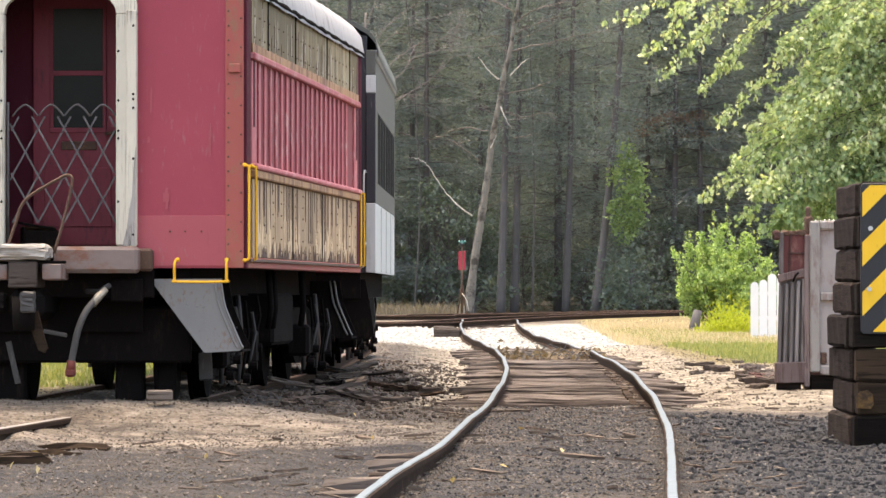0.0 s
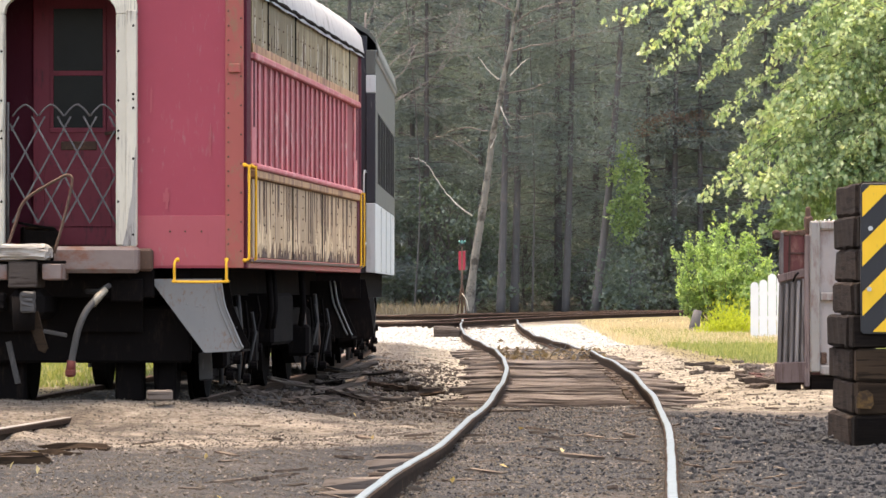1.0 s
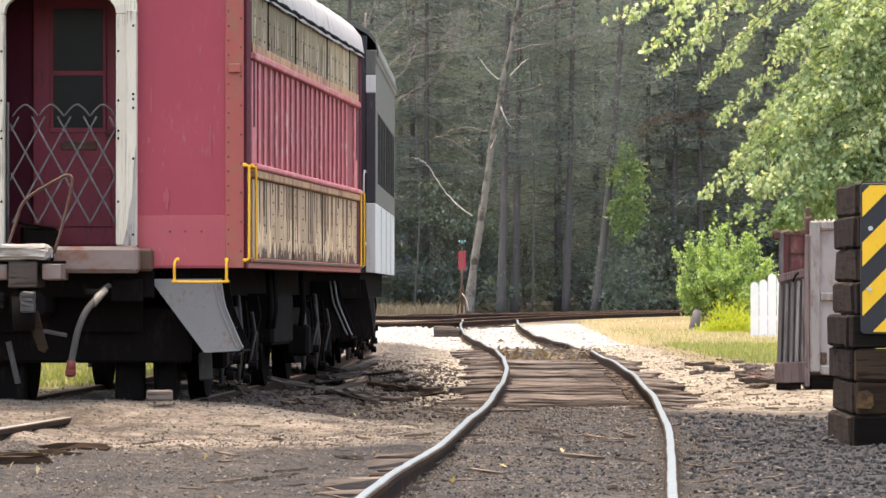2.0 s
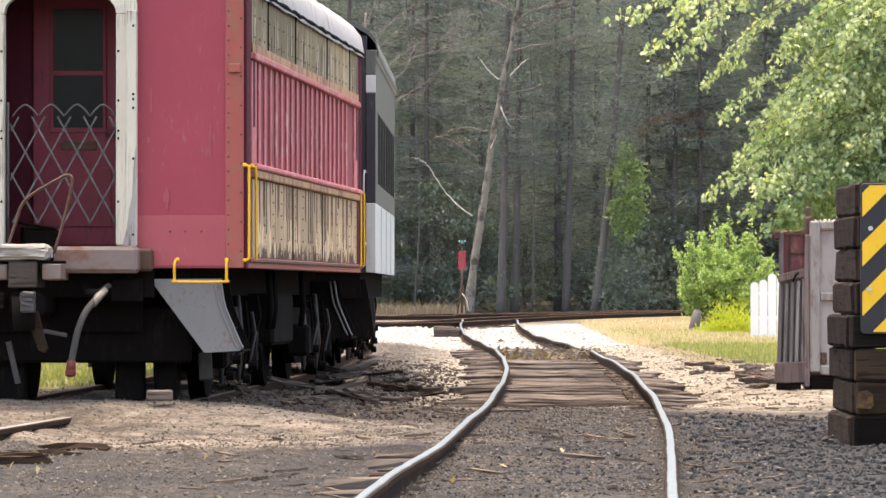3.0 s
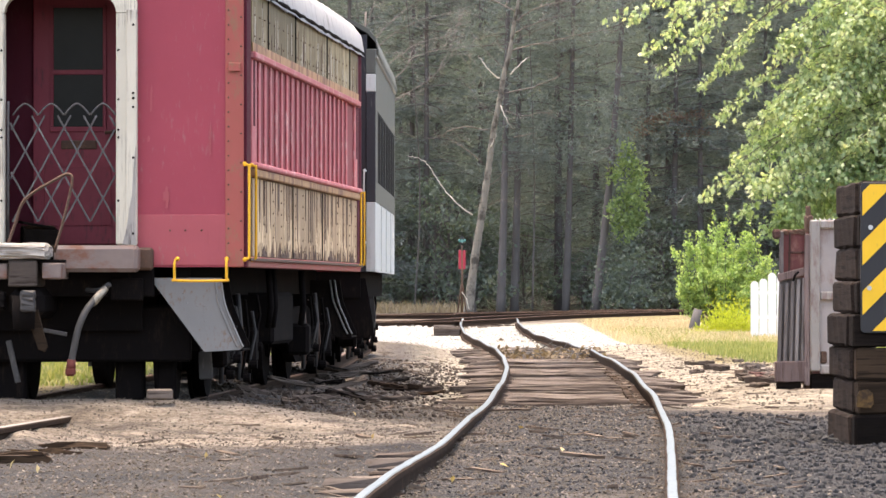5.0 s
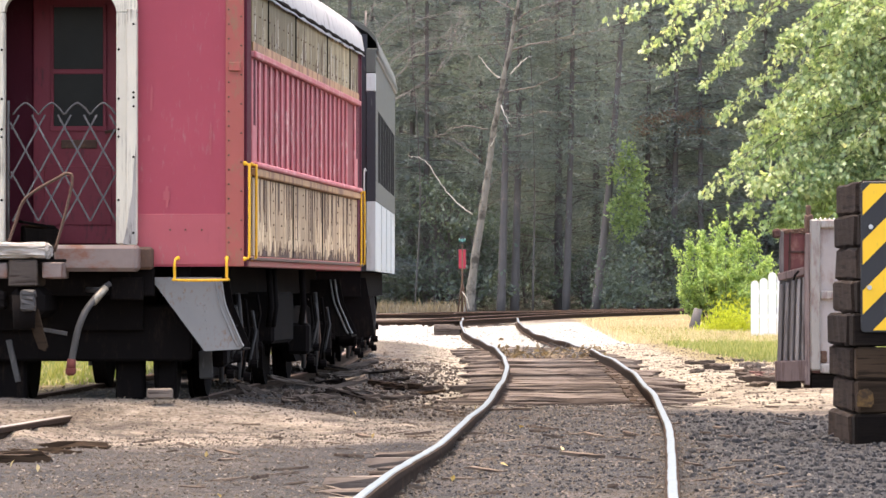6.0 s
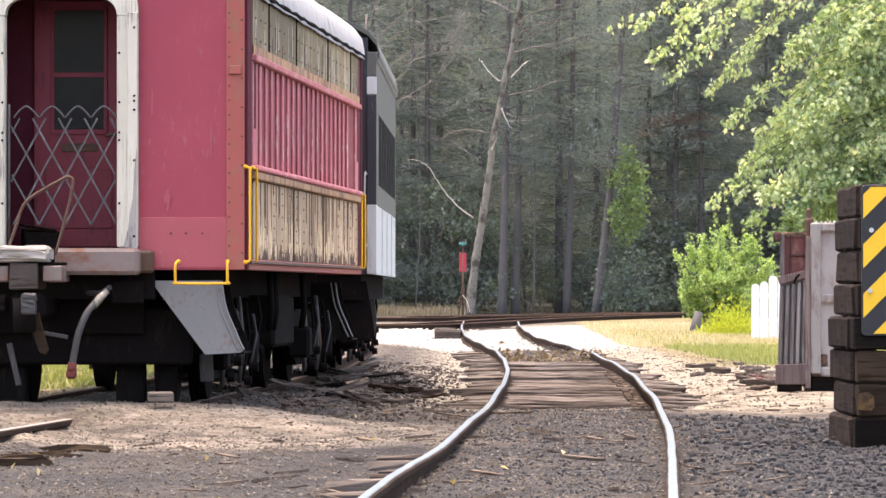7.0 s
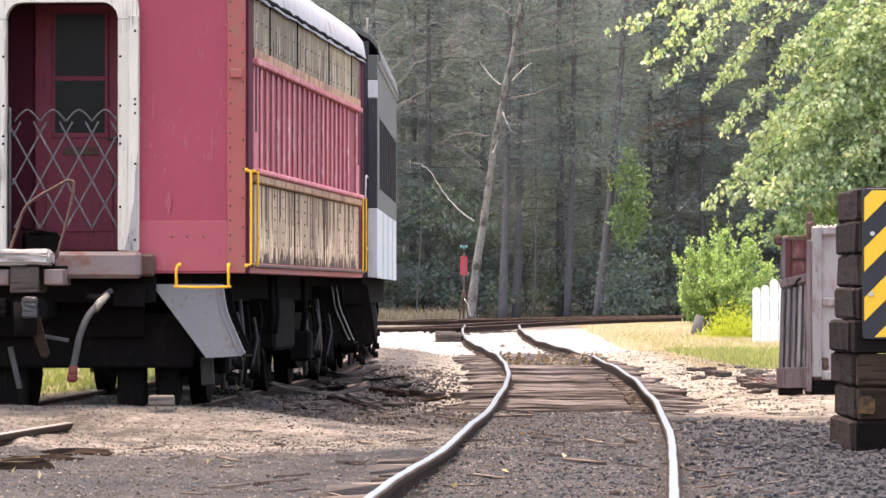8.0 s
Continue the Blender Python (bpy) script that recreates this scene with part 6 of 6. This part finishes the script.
def build_litter():
    rng = random.Random(44)
    # dry leaves and twigs caught between the rails
    heap = []
    r2 = np.random.default_rng(4)
    for k in range(420):
        y = 84 + r2.normal(scale=2.0)
        x = line_x(y) + r2.uniform(-.65, .95)
        heap.append((x, y, land(x, y) + abs(r2.normal(scale=.07)) + .03))
    v, f = leaf_arrays(heap, .13, r2, .5, None, .4)
    ob = raw_mesh("dry_leaves", v, f, M_DEADLEAF)
    tagged(ob, "brown dry leaves caught between the rails", "leaves", kind="stuff")
    bm = bmesh.new()
    for k in range(46):
        y = 83 + rng.gauss(0, 2)
        x = line_x(y) + rng.uniform(-.4, 1.0)
        z = land(x, y)
        tube(bm, [(x, y, z + .02), (x + rng.uniform(-.15, .15), y, z + .14), (x + rng.uniform(-.3, .3), y + rng.uniform(-.2, .2), z + rng.uniform(.1, .3))], [.012, .009, .004], 4, False)
    tagged(part("twigs", bm, M_PINE_BARK), "small brush heap between the rails", "twigs", kind="stuff")
    pts = []
    for k in range(14):
        y = rng.uniform(27, 48)
        x = rng.uniform(-.0875, .0875) * y
        pts.append((x, y, land(x, y) + .03))
    v, f = leaf_arrays(pts, .06, r2, .7, None, .8)
    ob = raw_mesh("fallen_leaves", v, f, M_YELLOWLEAF)
    tagged(ob, "yellow fallen leaves on the dirt", "leaves", kind="stuff")
    for k in range(26):
        y = rng.uniform(41.5, 62)
        x = -2.28 + .0606 * (min(y, 53) - 40.1) + .0147 * max(0, y - 53) + rng.uniform(.25, 1.3)
        ln = rng.uniform(.12, .4)
        p = thing("wood_splinter", "dark splintered wood lying in the dark earth", "scrap wood", pose(x, y, land(x, y) + .03, rng.uniform(-12, 12), rng.uniform(-14, 14), rng.uniform(-40, 40)), group="wood splinters")
        part("splinter", rough_box(-ln, ln, -.04, .04, -.02, rng.uniform(.005, .03), rng, .012, .008), rng.choice([M_TIE_BROWN, M_TIE, M_TIE_DARK]), p)
    # wood chips
    bm = bmesh.new()
    for k in range(460):
        y = rng.uniform(27, 82)
        x = rng.uniform(-.06, .07) * y
        if x < -1.6 and y > 40:
            continue
        ln = rng.uniform(.03, .12) * (1 if rng.random() < .85 else 1.8)
        m = Matrix.Translation((x, y, land(x, y) + .008)) @ pose(0, 0, 0, rng.uniform(-15, 15), rng.uniform(-9, 9), rng.uniform(-60, 60))
        w = rng.uniform(.006, .02)
        out = [(-ln, -w * rng.random()), (-ln * .3, -w), (ln * .6, -w * .8), (ln, w * rng.uniform(-.4, .6)), (ln * .4, w), (-ln * .7, w * .9)]
        vs = [[bm.verts.new(m @ Vector((u, v, z))) for u, v in out] for z in (0, w * rng.uniform(.5, 1.1))]
        bm.faces.new(vs[1])
        for q in range(6):
            bm.faces.new((vs[0][q], vs[0][(q + 1) % 6], vs[1][(q + 1) % 6], vs[1][q]))
    tagged(part("wood_chips", bm, M_CHIP), "splintered wood chips strewn over the dirt", "wood chips", kind="stuff")


def motions():
    """The boughs nod in the breeze."""
    times = [0, .5, 1.0, 1.5, 2.2, 3.0, 3.5, 4.0, 4.5, 5.2, 6.0, 6.5, 7.0, 7.5, 8.0]
    across = [-.2, -.25, -.3, -.35, .1, .4, 1.2, .45, .0, -.2, -.1, .25, .7, .35, -.1]
    down = [.35, .1, -.05, -.05, -.2, -.1, .6, .6, .5, .2, .0, .7, 1.0, .7, .8]
    for ob, o, amount, shift, rate in SWAY:
        rows = []
        for t, a, d in zip(times, across, down):
            rows.append((t, Matrix.Translation(o) @ pose(.11 * a * min(1, amount), 0, 0, amount * .6 * math.sin(t * 2.1 * rate + shift), -amount * 1.6 * d + amount * .25 * math.sin(t * 3.1 + shift * 2),
                                                       amount * (1.2 * a + .5 * math.sin(t * 2.6 * rate + shift * 1.7)))))
        walk(ob, rows)


build_ground()
build_red_coach()
build_second_coach()
build_timber_stack()
build_bin()
build_fence()
build_bush()
build_maple()
build_dead_tree()
build_switch_stand()
build_woods()
blades("dry_grass", "tall dry straw-coloured grass along the bank", grass_region(100, 140, lambda y: 3.9 + (y - 104) * .008, lambda y: 8.5), 26000, .13, M_DRY, 2, .008)
blades("green_grass", "green grass on the bank beside the track", grass_region(76, 125, lambda y: 4.9 - (y - 76) * .012, lambda y: 9.0), 36000, .11, M_GRASS, 3, .008)
blades("far_grass", "sunlit grass beyond the coaches", grass_region(50, 80, lambda y: -9.5, lambda y: -3.95 + .045 * (y - 40)), 16000, .10, M_GRASS, 4)
blades("brush", "dry brush and weeds at the edge of the woods", grass_region(168, 178, lambda y: -5, lambda y: .8), 2600, .36, M_BRUSH, 6, .015)
scatter_stones("cinder_stones", "dark cinder and coal lumps beside the track", 10000, lambda r: (lambda y: (line_x(y) + .84 + (3.95 - line_x(y) - .84) * r.random() ** .8, y))(25 + 19 * r.random() ** 1.2), (.006, .055), M_STONE_DARK, 1)
scatter_stones("coal_lumps", "larger dark clinker lumps on the cinder bank", 320, lambda r: (2.0 + 1.9 * r.random(), 26 + 14 * r.random()), (.03, .09), M_STONE_DARK, 15)
scatter_stones("pebbles", "small pale pebbles strewn over the dirt", 9000, lambda r: (-4 + 6.2 * r.random(), 26 + 22 * r.random()), (.006, .034), M_STONE_PALE, 2)
scatter_stones("grit", "brown grit and clods on the dirt", 46000, lambda r: (-4.2 + 6.0 * r.random(), 25.5 + 23 * r.random() ** 1.2), (.006, .034), M_GRIT, 9)
scatter_stones("clinker", "dark grit between the rails", 7000, lambda r: (lambda y: (line_x(y) + r.uniform(-.68, .68), y))(26 + 21 * r.random()), (.006, .036), M_STONE_DARK, 5)
scatter_stones("crushed_stone", "pale crushed stone round the switch", 6000, lambda r: (-3 + 6.6 * r.random(), 98 + 38 * r.random()), (.03, .11), worn("crushed_limestone", (.50, .475, .43), (.42, .38, .33), .9, amount=.25, stretch=(1, 1, 1), vary=.2), 6)
scatter_stones("clods", "dirt clods and stones beyond the crossing", 12000, lambda r: (lambda y: (y * r.uniform(-.03, .075), y))(46 + 54 * r.random()), (.012, .05), M_GRIT, 11)
scatter_stones("dark_clods", "dark brown clods beside the coaches", 5200, lambda r: (-2.4 + 2.6 * r.random(), 40.5 + 34 * r.random()), (.012, .06), M_CLOD, 12)
scatter_stones("earth_lumps", "dark crumbling earth banked along the siding", 650, lambda r: (lambda y: (-2.28 + .0606 * (min(y, 53) - 40.1) + .0147 * max(0, y - 53) + .12 + 1.1 * r.random() ** 1.5, y))(40.8 + 24 * r.random()), (.02, .14), M_CLOD, 21, sink=-.02)
build_litter()
build_tracks()
motions()
